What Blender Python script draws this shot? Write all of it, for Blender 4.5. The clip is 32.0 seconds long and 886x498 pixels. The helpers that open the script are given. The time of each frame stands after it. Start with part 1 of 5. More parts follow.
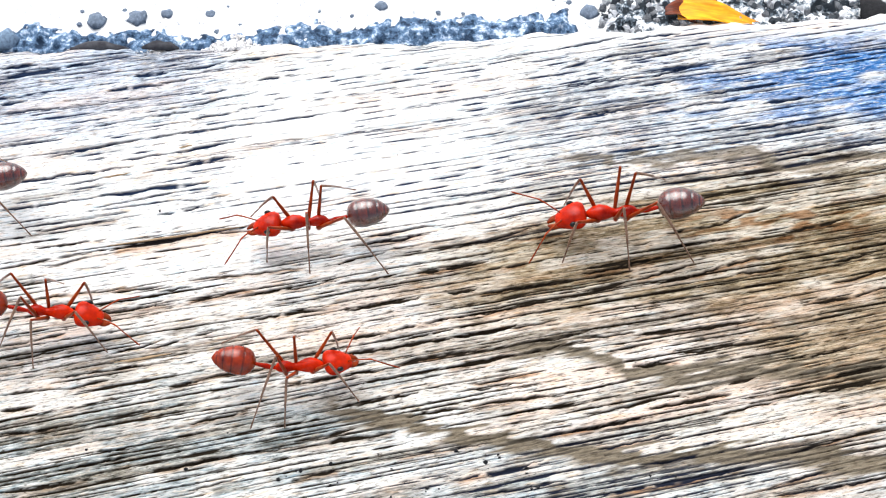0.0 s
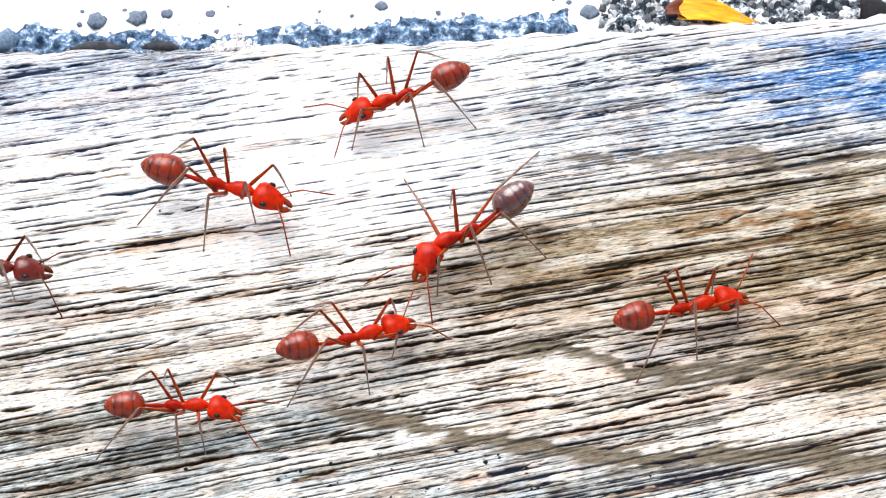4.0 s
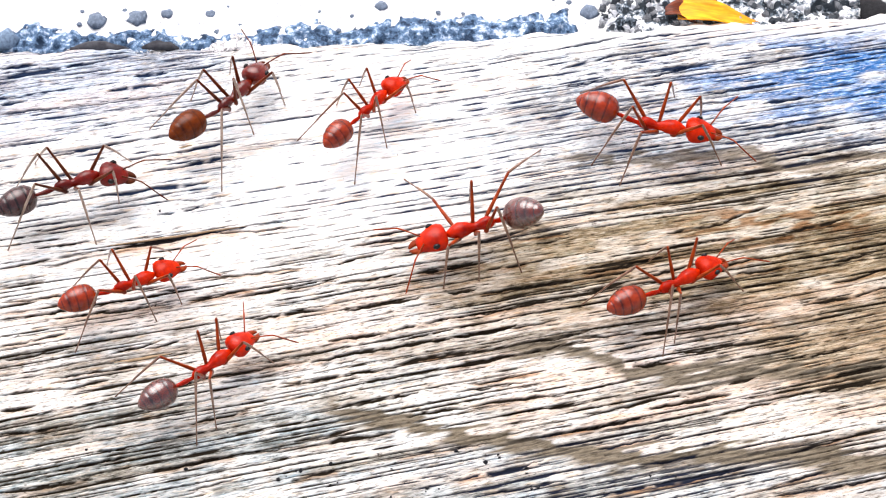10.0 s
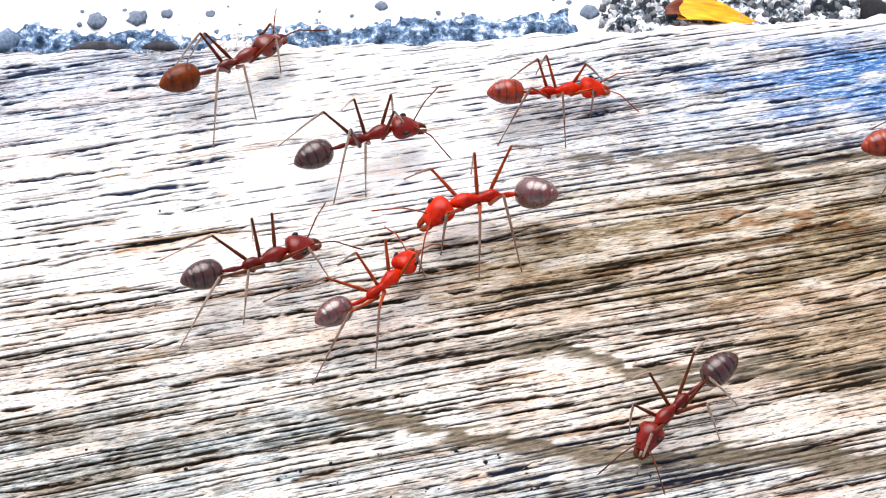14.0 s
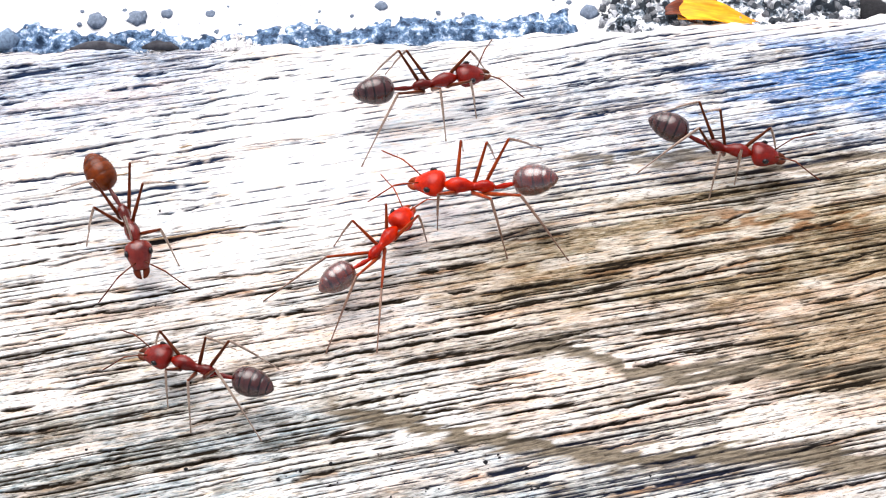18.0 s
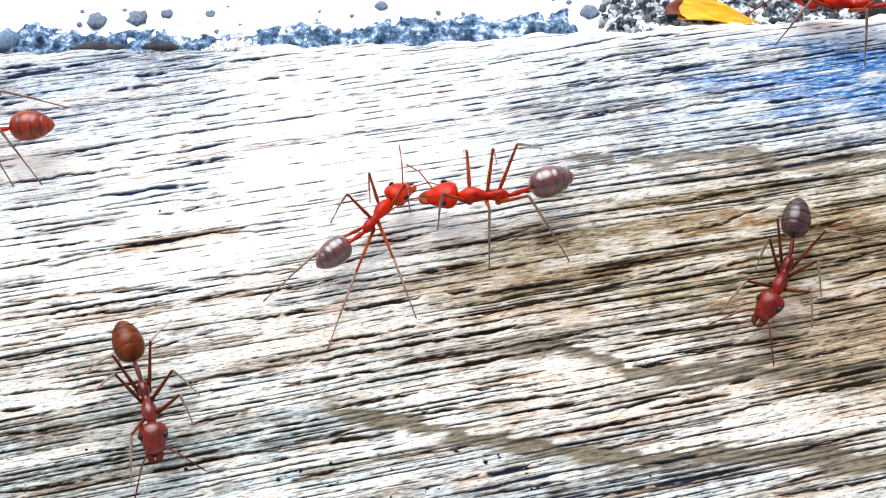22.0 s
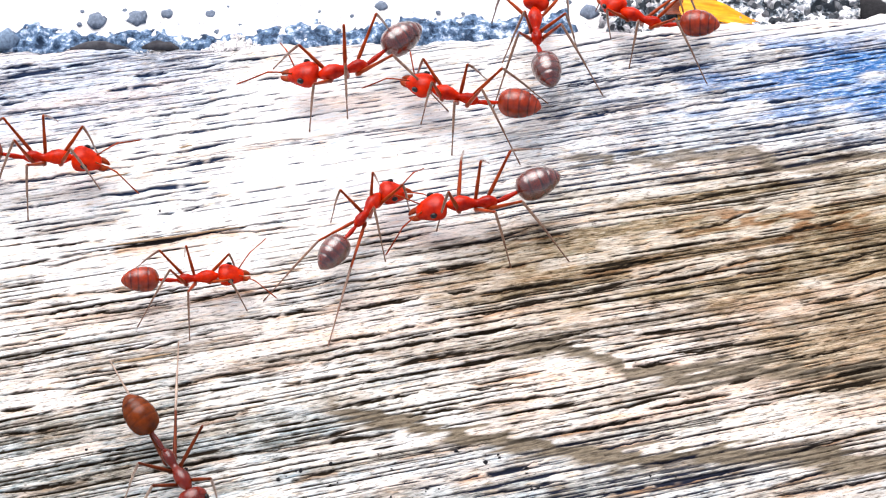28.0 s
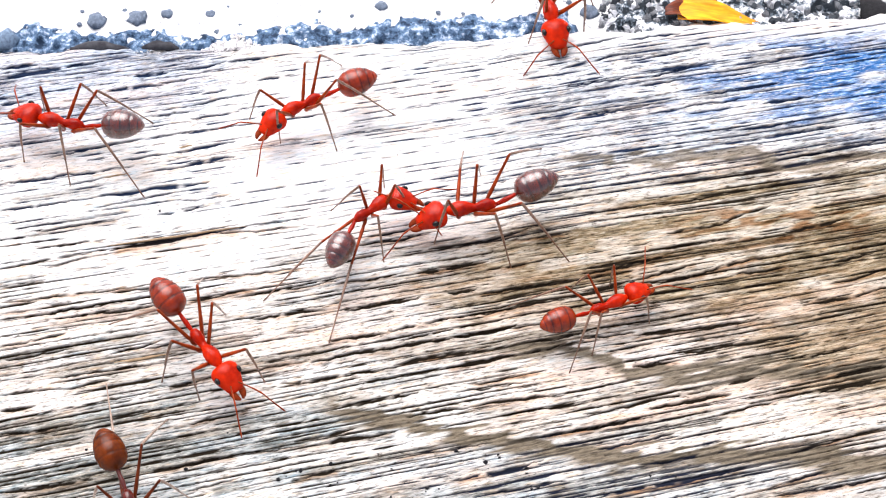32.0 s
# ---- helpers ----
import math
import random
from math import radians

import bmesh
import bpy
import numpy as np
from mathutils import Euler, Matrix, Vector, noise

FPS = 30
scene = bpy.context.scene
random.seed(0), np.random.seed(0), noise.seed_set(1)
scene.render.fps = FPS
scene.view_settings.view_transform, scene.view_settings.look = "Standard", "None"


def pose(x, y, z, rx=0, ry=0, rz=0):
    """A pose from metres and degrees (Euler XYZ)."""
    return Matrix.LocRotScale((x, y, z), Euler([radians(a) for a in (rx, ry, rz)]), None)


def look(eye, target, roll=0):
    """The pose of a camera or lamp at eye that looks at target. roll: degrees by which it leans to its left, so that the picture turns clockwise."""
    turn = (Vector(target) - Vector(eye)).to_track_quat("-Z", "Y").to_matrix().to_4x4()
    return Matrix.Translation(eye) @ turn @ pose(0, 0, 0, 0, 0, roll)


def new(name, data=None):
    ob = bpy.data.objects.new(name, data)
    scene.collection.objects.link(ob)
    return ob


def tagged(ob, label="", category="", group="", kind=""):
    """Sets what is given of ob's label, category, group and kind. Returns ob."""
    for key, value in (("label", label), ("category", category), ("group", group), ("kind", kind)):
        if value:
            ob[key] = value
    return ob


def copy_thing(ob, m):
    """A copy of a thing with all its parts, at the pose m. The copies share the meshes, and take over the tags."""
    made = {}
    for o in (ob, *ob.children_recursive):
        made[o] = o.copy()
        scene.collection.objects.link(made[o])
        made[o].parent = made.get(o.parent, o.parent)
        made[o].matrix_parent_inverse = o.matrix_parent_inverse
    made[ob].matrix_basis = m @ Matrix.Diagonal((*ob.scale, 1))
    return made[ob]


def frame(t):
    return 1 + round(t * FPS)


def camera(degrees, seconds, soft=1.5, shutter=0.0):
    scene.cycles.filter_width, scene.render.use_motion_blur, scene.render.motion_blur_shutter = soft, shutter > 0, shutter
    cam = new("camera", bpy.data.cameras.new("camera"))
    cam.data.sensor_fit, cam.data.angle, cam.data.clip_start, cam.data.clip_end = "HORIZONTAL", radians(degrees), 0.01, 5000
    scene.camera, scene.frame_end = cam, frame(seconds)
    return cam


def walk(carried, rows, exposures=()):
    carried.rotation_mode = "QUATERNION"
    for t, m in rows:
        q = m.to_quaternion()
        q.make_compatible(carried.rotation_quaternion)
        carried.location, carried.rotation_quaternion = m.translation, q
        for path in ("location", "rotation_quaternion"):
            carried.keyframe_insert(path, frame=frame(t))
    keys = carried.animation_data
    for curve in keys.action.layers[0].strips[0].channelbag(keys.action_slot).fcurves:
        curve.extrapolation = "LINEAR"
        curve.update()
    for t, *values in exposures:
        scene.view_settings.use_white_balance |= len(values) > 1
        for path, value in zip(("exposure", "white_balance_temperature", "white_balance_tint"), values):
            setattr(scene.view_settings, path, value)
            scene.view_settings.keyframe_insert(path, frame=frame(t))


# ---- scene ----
MM = 0.001
SECONDS = 32.0
TILT = radians(58)
REACH = 120 * MM

# ---- camera: a phone held still over the plank ----
cam = camera(24, SECONDS, soft=1.15)
VIEW = look((0, -REACH * math.cos(TILT), REACH * math.sin(TILT)), (0, 0, 0))
walk(cam, [(0, VIEW), (SECONDS, VIEW)], exposures=[
    (0, 0.43, 6320, 8.2), (3, 0.48, 6340, 8.8), (6, 0.50, 6380, 10.0), (8, 0.52, 6430, 11.6), (10, 0.57, 6520, 13.6), (13, 0.53, 6470, 13),
    (17, 0.60, 6470, 13), (20, 0.53, 6390, 11.6), (22, 0.48, 6160, 6.5), (24.5, 0.44, 5970, 4.9), (26.5, 0.5, 6300, 11), (28, 0.56, 6480, 14),
    (SECONDS, 0.57, 6450, 14)])

# ---- light: bright hazy sky, a broad soft sun behind the plank ----
world = bpy.data.worlds.new("sky")
scene.world = world
world.use_nodes = True
wn, wl = world.node_tree.nodes, world.node_tree.links
sky = wn.new("ShaderNodeTexSky")
sky.sky_type, sky.sun_disc = "NISHITA", False
sky.sun_elevation, sky.sun_rotation = radians(56), radians(-22)
sky.dust_density, sky.ozone_density = 3.0, 1.0
wn["Background"].inputs["Strength"].default_value = 0.15
haze = wn.new("ShaderNodeHueSaturation")
haze.inputs["Saturation"].default_value = 0.45
wl.new(sky.outputs["Color"], haze.inputs["Color"])
wl.new(haze.outputs["Color"], wn["Background"].inputs["Color"])
sun_data = bpy.data.lights.new("sun", "SUN")
sun_data.energy, sun_data.angle, sun_data.color = 2.75, radians(64), (1.0, 0.97, 0.94)
sun = new("sun", sun_data)
sun.matrix_world = look((-0.22, 0.52, 0.84), (0, 0, 0))


# ---- materials ----
def material(name, rough=0.5, metal=0.0, spec=0.5):
    m = bpy.data.materials.new(name)
    m.use_nodes = True
    b = m.node_tree.nodes["Principled BSDF"]
    b.inputs["Roughness"].default_value, b.inputs["Metallic"].default_value = rough, metal
    b.inputs["Specular IOR Level"].default_value = spec
    return m, m.node_tree.nodes, m.node_tree.links, b


def place(nodes, links, scale, stretch=(1, 1, 1)):
    """Object coordinates, stretched and scaled: 1000 makes one unit of a millimetre."""
    tc, mp = nodes.new("ShaderNodeTexCoord"), nodes.new("ShaderNodeMapping")
    mp.inputs["Scale"].default_value = [scale * k for k in stretch]
    links.new(tc.outputs["Object"], mp.inputs["Vector"])
    return mp.outputs["Vector"]


def noise_node(nodes, links, vector, scale, detail=4.0, rough=0.6):
    n = nodes.new("ShaderNodeTexNoise")
    n.inputs["Scale"].default_value, n.inputs["Detail"].default_value = scale, detail
    n.inputs["Roughness"].default_value = rough
    links.new(vector, n.inputs["Vector"])
    return n.outputs["Fac"]


def ramp(nodes, links, fac, stops):
    r = nodes.new("ShaderNodeValToRGB")
    while len(r.color_ramp.elements) < len(stops):
        r.color_ramp.elements.new(0.5)
    for e, (at, c) in zip(r.color_ramp.elements, stops):
        e.position, e.color = at, (*c, 1) if len(c) == 3 else c
    links.new(fac, r.inputs["Fac"])
    return r.outputs["Color"]


def mix(nodes, links, fac, a, b, how="MIX"):
    m = nodes.new("ShaderNodeMix")
    m.data_type, m.blend_type = "RGBA", how
    for socket, value in ((m.inputs["Factor"], fac), (m.inputs["A"], a), (m.inputs["B"], b)):
        if isinstance(value, bpy.types.NodeSocket):
            links.new(value, socket)
        elif isinstance(value, (int, float)):
            socket.default_value = value
        else:
            socket.default_value = (*value, 1)
    return m.outputs["Result"]


def bump(nodes, links, height, bsdf, strength, distance):
    b = nodes.new("ShaderNodeBump")
    b.inputs["Strength"].default_value, b.inputs["Distance"].default_value = strength, distance
    links.new(height, b.inputs["Height"])
    links.new(b.outputs["Normal"], bsdf.inputs["Normal"])


def attribute(nodes, name):
    a = nodes.new("ShaderNodeAttribute")
    a.attribute_name = name
    return a.outputs["Fac"]


def scaled(nodes, links, value, by):
    k = nodes.new("ShaderNodeMath")
    k.operation = "MULTIPLY"
    k.inputs[1].default_value = by
    links.new(value, k.inputs[0])
    return k.outputs[0]


def wood_material():
    m, n, l, b = material("weathered_wood", 0.85, spec=0.06)
    uv = n.new("ShaderNodeUVMap")
    uv.uv_map = "grain"
    fibre = n.new("ShaderNodeMapping")
    fibre.inputs["Scale"].default_value = (0.8, 6.0, 1)
    l.new(uv.outputs["UV"], fibre.inputs["Vector"])
    fibres = noise_node(n, l, fibre.outputs["Vector"], 1.0, 6.0, 0.72)
    wide = n.new("ShaderNodeMapping")
    wide.inputs["Scale"].default_value = (0.07, 0.5, 1)
    l.new(uv.outputs["UV"], wide.inputs["Vector"])
    streaks = noise_node(n, l, wide.outputs["Vector"], 1.0, 3.0)
    specks = noise_node(n, l, place(n, l, 1000), 3.2, 3.0, 0.7)
    grey = ramp(n, l, fibres, [(0.28, (0.30, 0.30, 0.29)), (0.45, (0.60, 0.59, 0.57)), (0.7, (0.80, 0.79, 0.77))])
    brown = ramp(n, l, fibres, [(0.28, (0.075, 0.053, 0.026)), (0.47, (0.24, 0.183, 0.108)), (0.68, (0.59, 0.495, 0.36))])
    blue = ramp(n, l, fibres, [(0.3, (0.006, 0.04, 0.14)), (0.5, (0.035, 0.15, 0.39)), (0.66, (0.40, 0.58, 0.83))])
    slate = ramp(n, l, fibres, [(0.28, (0.12, 0.15, 0.16)), (0.48, (0.34, 0.39, 0.40)), (0.7, (0.66, 0.69, 0.69))])
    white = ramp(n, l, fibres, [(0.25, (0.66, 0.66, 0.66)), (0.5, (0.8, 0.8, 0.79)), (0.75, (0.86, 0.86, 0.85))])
    c = mix(n, l, attribute(n, "slate"), grey, slate)
    c = mix(n, l, attribute(n, "tan"), c, brown)
    c = mix(n, l, attribute(n, "dull"), c, (0.66, 0.63, 0.59), "MULTIPLY")
    chalk = ramp(n, l, fibres, [(0.28, (0.50, 0.46, 0.40)), (0.5, (0.76, 0.72, 0.66)), (0.7, (0.84, 0.82, 0.79))])
    c = mix(n, l, scaled(n, l, attribute(n, "pale"), 0.62), c, chalk)
    c = mix(n, l, attribute(n, "blue"), c, blue)
    dash = n.new("ShaderNodeMapping")
    dash.inputs["Scale"].default_value = (1.9, 10.5, 1)
    dash.inputs["Location"].default_value = (5.0, 3.0, 0)
    l.new(uv.outputs["UV"], dash.inputs["Vector"])
    dashes = noise_node(n, l, dash.outputs["Vector"], 1.0, 3.0, 0.65)
    bare = n.new("ShaderNodeMath")
    bare.operation, bare.inputs[1].default_value, bare.inputs[2].default_value = "MULTIPLY_ADD", -0.75, 1.0
    l.new(attribute(n, "tan"), bare.inputs[0])
    fleck = mix(n, l, 1.0, ramp(n, l, dashes, [(0.54, (0, 0, 0)), (0.66, (0.75, 0.75, 0.75))]), bare.outputs[0], "MULTIPLY")
    c = mix(n, l, fleck, c, chalk)
    c = mix(n, l, 1.0, c, ramp(n, l, dashes, [(0.34, (0.20, 0.18, 0.15)), (0.46, (1, 1, 1))]), "MULTIPLY")
    # blown-out sun glare on the wood, painted as white base colour
    c = mix(n, l, scaled(n, l, attribute(n, "glare"), 0.8), c, white)
    c = mix(n, l, attribute(n, "rosy"), c, (1.0, 0.90, 0.84), "MULTIPLY")
    c = mix(n, l, attribute(n, "rust"), c, (0.55, 0.30, 0.13), "MULTIPLY")
    peach = ramp(n, l, streaks, [(0.38, (0.7, 0.7, 0.7)), (0.48, (0, 0, 0))])
    c = mix(n, l, peach, c, (1.0, 0.87, 0.79), "MULTIPLY")
    tint = n.new("ShaderNodeMapping")
    tint.inputs["Scale"].default_value = (0.9, 4.5, 1)
    tint.inputs["Location"].default_value = (37.0, 11.0, 0)
    l.new(uv.outputs["UV"], tint.inputs["Vector"])
    hue = noise_node(n, l, tint.outputs["Vector"], 1.0, 2.0)
    c = mix(n, l, 1.0, c, ramp(n, l, hue, [(0.30, (0.80, 0.92, 1.0)), (0.44, (1, 1, 1)), (0.56, (1, 1, 1)), (0.70, (1.0, 0.85, 0.70))]), "MULTIPLY")
    dots = ramp(n, l, specks, [(0.68, (0, 0, 0)), (0.73, (0.6, 0.6, 0.6))])
    c = mix(n, l, dots, c, (0.10, 0.085, 0.07))
    # pore and crack colour: navy, or brown-black lower down and in the tan
    pore_dark = mix(n, l, attribute(n, "brown_pore"), (0.013, 0.023, 0.052), (0.014, 0.010, 0.006))
    band = ramp(n, l, fibres, [(0.3, (0.09, 0.075, 0.052)), (0.5, (0.185, 0.15, 0.106)), (0.75, (0.30, 0.26, 0.20))])
    band = mix(n, l, 0.8, band, ramp(n, l, dashes, [(0.36, (0.35, 0.32, 0.28)), (0.46, (1, 1, 1)), (0.58, (1, 1, 1)), (0.68, (1.35, 1.3, 1.25))]), "MULTIPLY")
    c = mix(n, l, attribute(n, "ring"), c, band)
    c = mix(n, l, attribute(n, "pore"), c, pore_dark)
    l.new(c, b.inputs["Base Color"])
    both = n.new("ShaderNodeMath")
    l.new(fibres, both.inputs[0])
    l.new(dashes, both.inputs[1])
    bump(n, l, both.outputs[0], b, 0.5, 0.00006)
    return m


def ground_material():
    m, n, l, b = material("pale_cement", 0.9, spec=0.2)
    v = place(n, l, 1000)
    coarse, fine = noise_node(n, l, v, 0.35, 4), noise_node(n, l, v, 3.0, 5, 0.7)
    c = ramp(n, l, coarse, [(0.3, (0.62, 0.62, 0.62)), (0.6, (0.84, 0.84, 0.83))])
    d = ramp(n, l, fine, [(0.33, (0.45, 0.48, 0.52)), (0.42, (1, 1, 1))])
    l.new(mix(n, l, 1.0, c, d, "MULTIPLY"), b.inputs["Base Color"])
    bump(n, l, fine, b, 0.6, 0.0001)
    return m


def stone_material(name, dark, pale, rough=0.85):
    m, n, l, b = material(name, rough, spec=0.3)
    geo = n.new("ShaderNodeNewGeometry")
    fine = noise_node(n, l, place(n, l, 1000), 4.0, 4, 0.7)
    tone = ramp(n, l, geo.outputs["Random Per Island"], [(0.0, dark), (0.5, [0.75 * a + 0.25 * b for a, b in zip(dark, pale)]), (1.0, pale)])
    spot = ramp(n, l, fine, [(0.35, (0.55, 0.55, 0.58)), (0.65, (1.2, 1.2, 1.2))])
    l.new(mix(n, l, 1.0, tone, spot, "MULTIPLY"), b.inputs["Base Color"])
    bump(n, l, fine, b, 0.6, 0.00008)
    return m


def soil_material(name, dark, mid, pale, size, stops):
    m, n, l, b = material(name, 0.9, spec=0.2)
    v = place(n, l, 1000)
    fine, clod = noise_node(n, l, v, size, 4, 0.75), noise_node(n, l, v, 0.9, 3)
    both = n.new("ShaderNodeMath")
    both.operation = "MULTIPLY_ADD"
    both.inputs[1].default_value, both.inputs[2].default_value = 0.45, 0.0
    l.new(clod, both.inputs[0])
    add = n.new("ShaderNodeMath")
    l.new(both.outputs[0], add.inputs[0])
    l.new(fine, add.inputs[1])
    l.new(ramp(n, l, add.outputs[0], list(zip(stops, (dark, mid, pale)))), b.inputs["Base Color"])
    bump(n, l, fine, b, 0.8, 0.00012)
    return m


def shell_material(name, deep, lit, rough=0.32, grain=6.0, see=0.0, gloss=0.3, coat=0.0):
    """Chitin: a polished skin, mottled at two scales, that lets a little light through."""
    m, n, l, b = material(name, rough, spec=0.55)
    v = place(n, l, 1000)
    big, small = noise_node(n, l, v, 1.1, 3), noise_node(n, l, v, grain * 3, 3, 0.7)
    l.new(ramp(n, l, big, [(0.3, deep), (0.65, lit)]), b.inputs["Base Color"])
    b.inputs["Specular IOR Level"].default_value = gloss
    b.inputs["Coat IOR"].default_value = 1.85
    b.inputs["Subsurface Weight"].default_value = see
    b.inputs["Coat Weight"].default_value, b.inputs["Coat Roughness"].default_value = coat, 0.2
    b.inputs["Subsurface Radius"].default_value = (0.0005, 0.00012, 0.00006)
    r = n.new("ShaderNodeMapRange")
    r.inputs["To Min"].default_value, r.inputs["To Max"].default_value = rough - 0.06, rough + 0.1
    l.new(small, r.inputs["Value"])
    l.new(r.outputs["Result"], b.inputs["Roughness"])
    bump(n, l, small, b, 0.18, 0.00002)
    return m


def petal_material(name, deep, lit):
    m, n, l, b = material(name, 0.55, spec=0.3)
    v = place(n, l, 1000, (0.3, 2.0, 1.0))
    veins, blot = noise_node(n, l, v, 2.2, 3), noise_node(n, l, place(n, l, 1000), 0.8, 3)
    c = ramp(n, l, veins, [(0.3, deep), (0.65, lit)])
    l.new(mix(n, l, ramp(n, l, blot, [(0.55, (0, 0, 0)), (0.75, (0.5, 0.5, 0.5))]), c, deep), b.inputs["Base Color"])
    bump(n, l, veins, b, 0.4, 0.00006)
    return m


WOOD, CEMENT = wood_material(), ground_material()
SPLINTER = shell_material("splinter_wood", (0.16, 0.10, 0.05), (0.42, 0.30, 0.18), 0.75)
GRIT_DARK = stone_material("dark_grit", (0.03, 0.05, 0.085), (0.22, 0.31, 0.42))
GRIT_MIXED = stone_material("mixed_grit", (0.015, 0.022, 0.03), (0.78, 0.80, 0.82))
# soil whose colour holds the shadow of the gap behind the plank
SOIL = soil_material("damp_soil", (0.015, 0.03, 0.06), (0.11, 0.19, 0.31), (0.60, 0.68, 0.78), 1.5, (0.60, 0.76, 0.88))
BED = soil_material("gravel_bed", (0.015, 0.02, 0.026), (0.16, 0.20, 0.24), (0.85, 0.85, 0.85), 1.0, (0.66, 0.73, 0.80))
PEBBLE = stone_material("grey_pebble", (0.08, 0.12, 0.17), (0.16, 0.20, 0.26))
COAL = stone_material("black_stone", (0.006, 0.006, 0.008), (0.012, 0.012, 0.014))
PLASTER = stone_material("chalky_flake", (0.7, 0.68, 0.66), (0.8, 0.78, 0.76))
BARK = shell_material("dark_bark", (0.018, 0.018, 0.022), (0.085, 0.085, 0.095), 0.85, gloss=0.1)
PETAL = petal_material("yellow_petal", (0.78, 0.20, 0.003), (0.86, 0.43, 0.006))
WITHER = petal_material("withered_petal", (0.035, 0.010, 0.005), (0.20, 0.035, 0.008))
EYE = shell_material("black_eye", (0.006, 0.005, 0.005), (0.015, 0.012, 0.012), 0.2)
SHELLS = {
    "red": (shell_material("red_shell", (0.19, 0.003, 0.0003), (0.62, 0.022, 0.001), 0.25, see=0.05, gloss=0.03, coat=0.1),
            shell_material("red_leg", (0.10, 0.012, 0.003), (0.36, 0.050, 0.007), see=0.05, gloss=0.12),
            shell_material("brown_gaster", (0.07, 0.006, 0.0008), (0.33, 0.026, 0.001), 0.22, see=0.05, gloss=0.05, coat=0.4),
            shell_material("pale_band", (0.04, 0.004, 0.001), (0.17, 0.015, 0.002), 0.22, gloss=0.05, coat=0.4)),
    "grey": (shell_material("scarlet_shell", (0.17, 0.002, 0.0003), (0.56, 0.019, 0.001), 0.25, see=0.05, gloss=0.03, coat=0.15),
             shell_material("scarlet_leg", (0.10, 0.012, 0.003), (0.34, 0.046, 0.007), see=0.05, gloss=0.12),
             shell_material("mauve_gaster", (0.03, 0.004, 0.002), (0.125, 0.013, 0.004), 0.25, gloss=0.2, coat=1.0),
             shell_material("mauve_band", (0.015, 0.004, 0.003), (0.05, 0.010, 0.007), 0.25, gloss=0.2, coat=0.9)),
    # brown and dark: dimmer copies of the red ant, local shade put into colour
    "brown": (shell_material("russet_shell", (0.045, 0.003, 0.001), (0.165, 0.010, 0.002), 0.25, see=0.05, gloss=0.08, coat=0.4),
              shell_material("russet_leg", (0.04, 0.007, 0.002), (0.15, 0.026, 0.006), see=0.05, gloss=0.12),
              shell_material("chestnut_gaster", (0.04, 0.007, 0.0008), (0.16, 0.027, 0.001), 0.2, see=0.05, gloss=0.03, coat=0.16),
              shell_material("chestnut_band", (0.03, 0.006, 0.001), (0.12, 0.021, 0.0015), 0.2, gloss=0.03, coat=0.16)),
    "dark": (shell_material("maroon_shell", (0.05, 0.003, 0.0015), (0.19, 0.008, 0.003), 0.25, gloss=0.08, coat=0.2),
             shell_material("maroon_leg", (0.035, 0.009, 0.004), (0.13, 0.030, 0.009), gloss=0.12),
             shell_material("slate_gaster", (0.018, 0.004, 0.004), (0.062, 0.016, 0.014), 0.22, gloss=0.1, coat=0.5),
             shell_material("slate_band", (0.006, 0.003, 0.003), (0.018, 0.008, 0.008), 0.22, gloss=0.1, coat=0.3)),
}
SHIN = shell_material("pale_shin", (0.09, 0.035, 0.02), (0.29, 0.16, 0.10), 0.26, grain=3.0, gloss=0.4, coat=0.3)
SHIN_DARK = shell_material("dusky_shin", (0.15, 0.085, 0.055), (0.44, 0.32, 0.24), 0.26, grain=3.0, gloss=0.4, coat=0.3)


# ---- the shape of the ground, in millimetres ----
FALL = 1.2


def edge_y(x):
    """The back edge of the plank."""
    return 14.985 + 0.04784 * x + 0.000736 * x * x


def smooth(s):
    s = np.clip(s, 0, 1)
    return s * s * (3 - 2 * s)


def support(x, y):
    """Height of what the ants walk on: the plank, and the cement behind its back edge."""
    return -FALL * smooth((y - edge_y(x) + 0.6) / 1.6)


def cell(i, j, seed):
    h = (i * 374761393 + j * 668265263 + seed * 974634777) & 0xFFFFFFFF
    h = ((h ^ (h >> 13)) * 1274126177) & 0xFFFFFFFF
    return ((h ^ (h >> 16)) & 0xFFFF) / 65535.0


def field(x, y, seed):
    """Smooth random field, 0 to 1, of unit grain."""
    i, j = np.floor(x).astype(np.int64), np.floor(y).astype(np.int64)
    u, v = smooth(x - i), smooth(y - j)
    a, b = cell(i, j, seed), cell(i + 1, j, seed)
    c, d = cell(i, j + 1, seed), cell(i + 1, j + 1, seed)
    return (a * (1 - u) + b * u) * (1 - v) + (c * (1 - u) + d * u) * v


def patch(x, y, cx, cy, rx, ry, soft=0.5, lean=0.0):
    """1 inside a leaning ellipse with a ragged rim, 0 outside."""
    c, s = math.cos(radians(lean)), math.sin(radians(lean))
    u, v = ((x - cx) * c + (y - cy) * s) / rx, ((y - cy) * c - (x - cx) * s) / ry
    ragged = 0.35 * (field(x / 3.0, y / 0.8, 71) - 0.5) + 0.25 * (field(x / 1.2, y / 0.3, 72) - 0.5)
    return smooth((1 + ragged - np.sqrt(u * u + v * v)) / soft + 0.5)


def ring_line(x, points):
    """A ring of the wood that crosses the grain: its y at each x, and where it runs."""
    px, py = zip(*points)
    on = smooth((x - px[0]) / 2.0)
    return np.interp(x, px, py), on


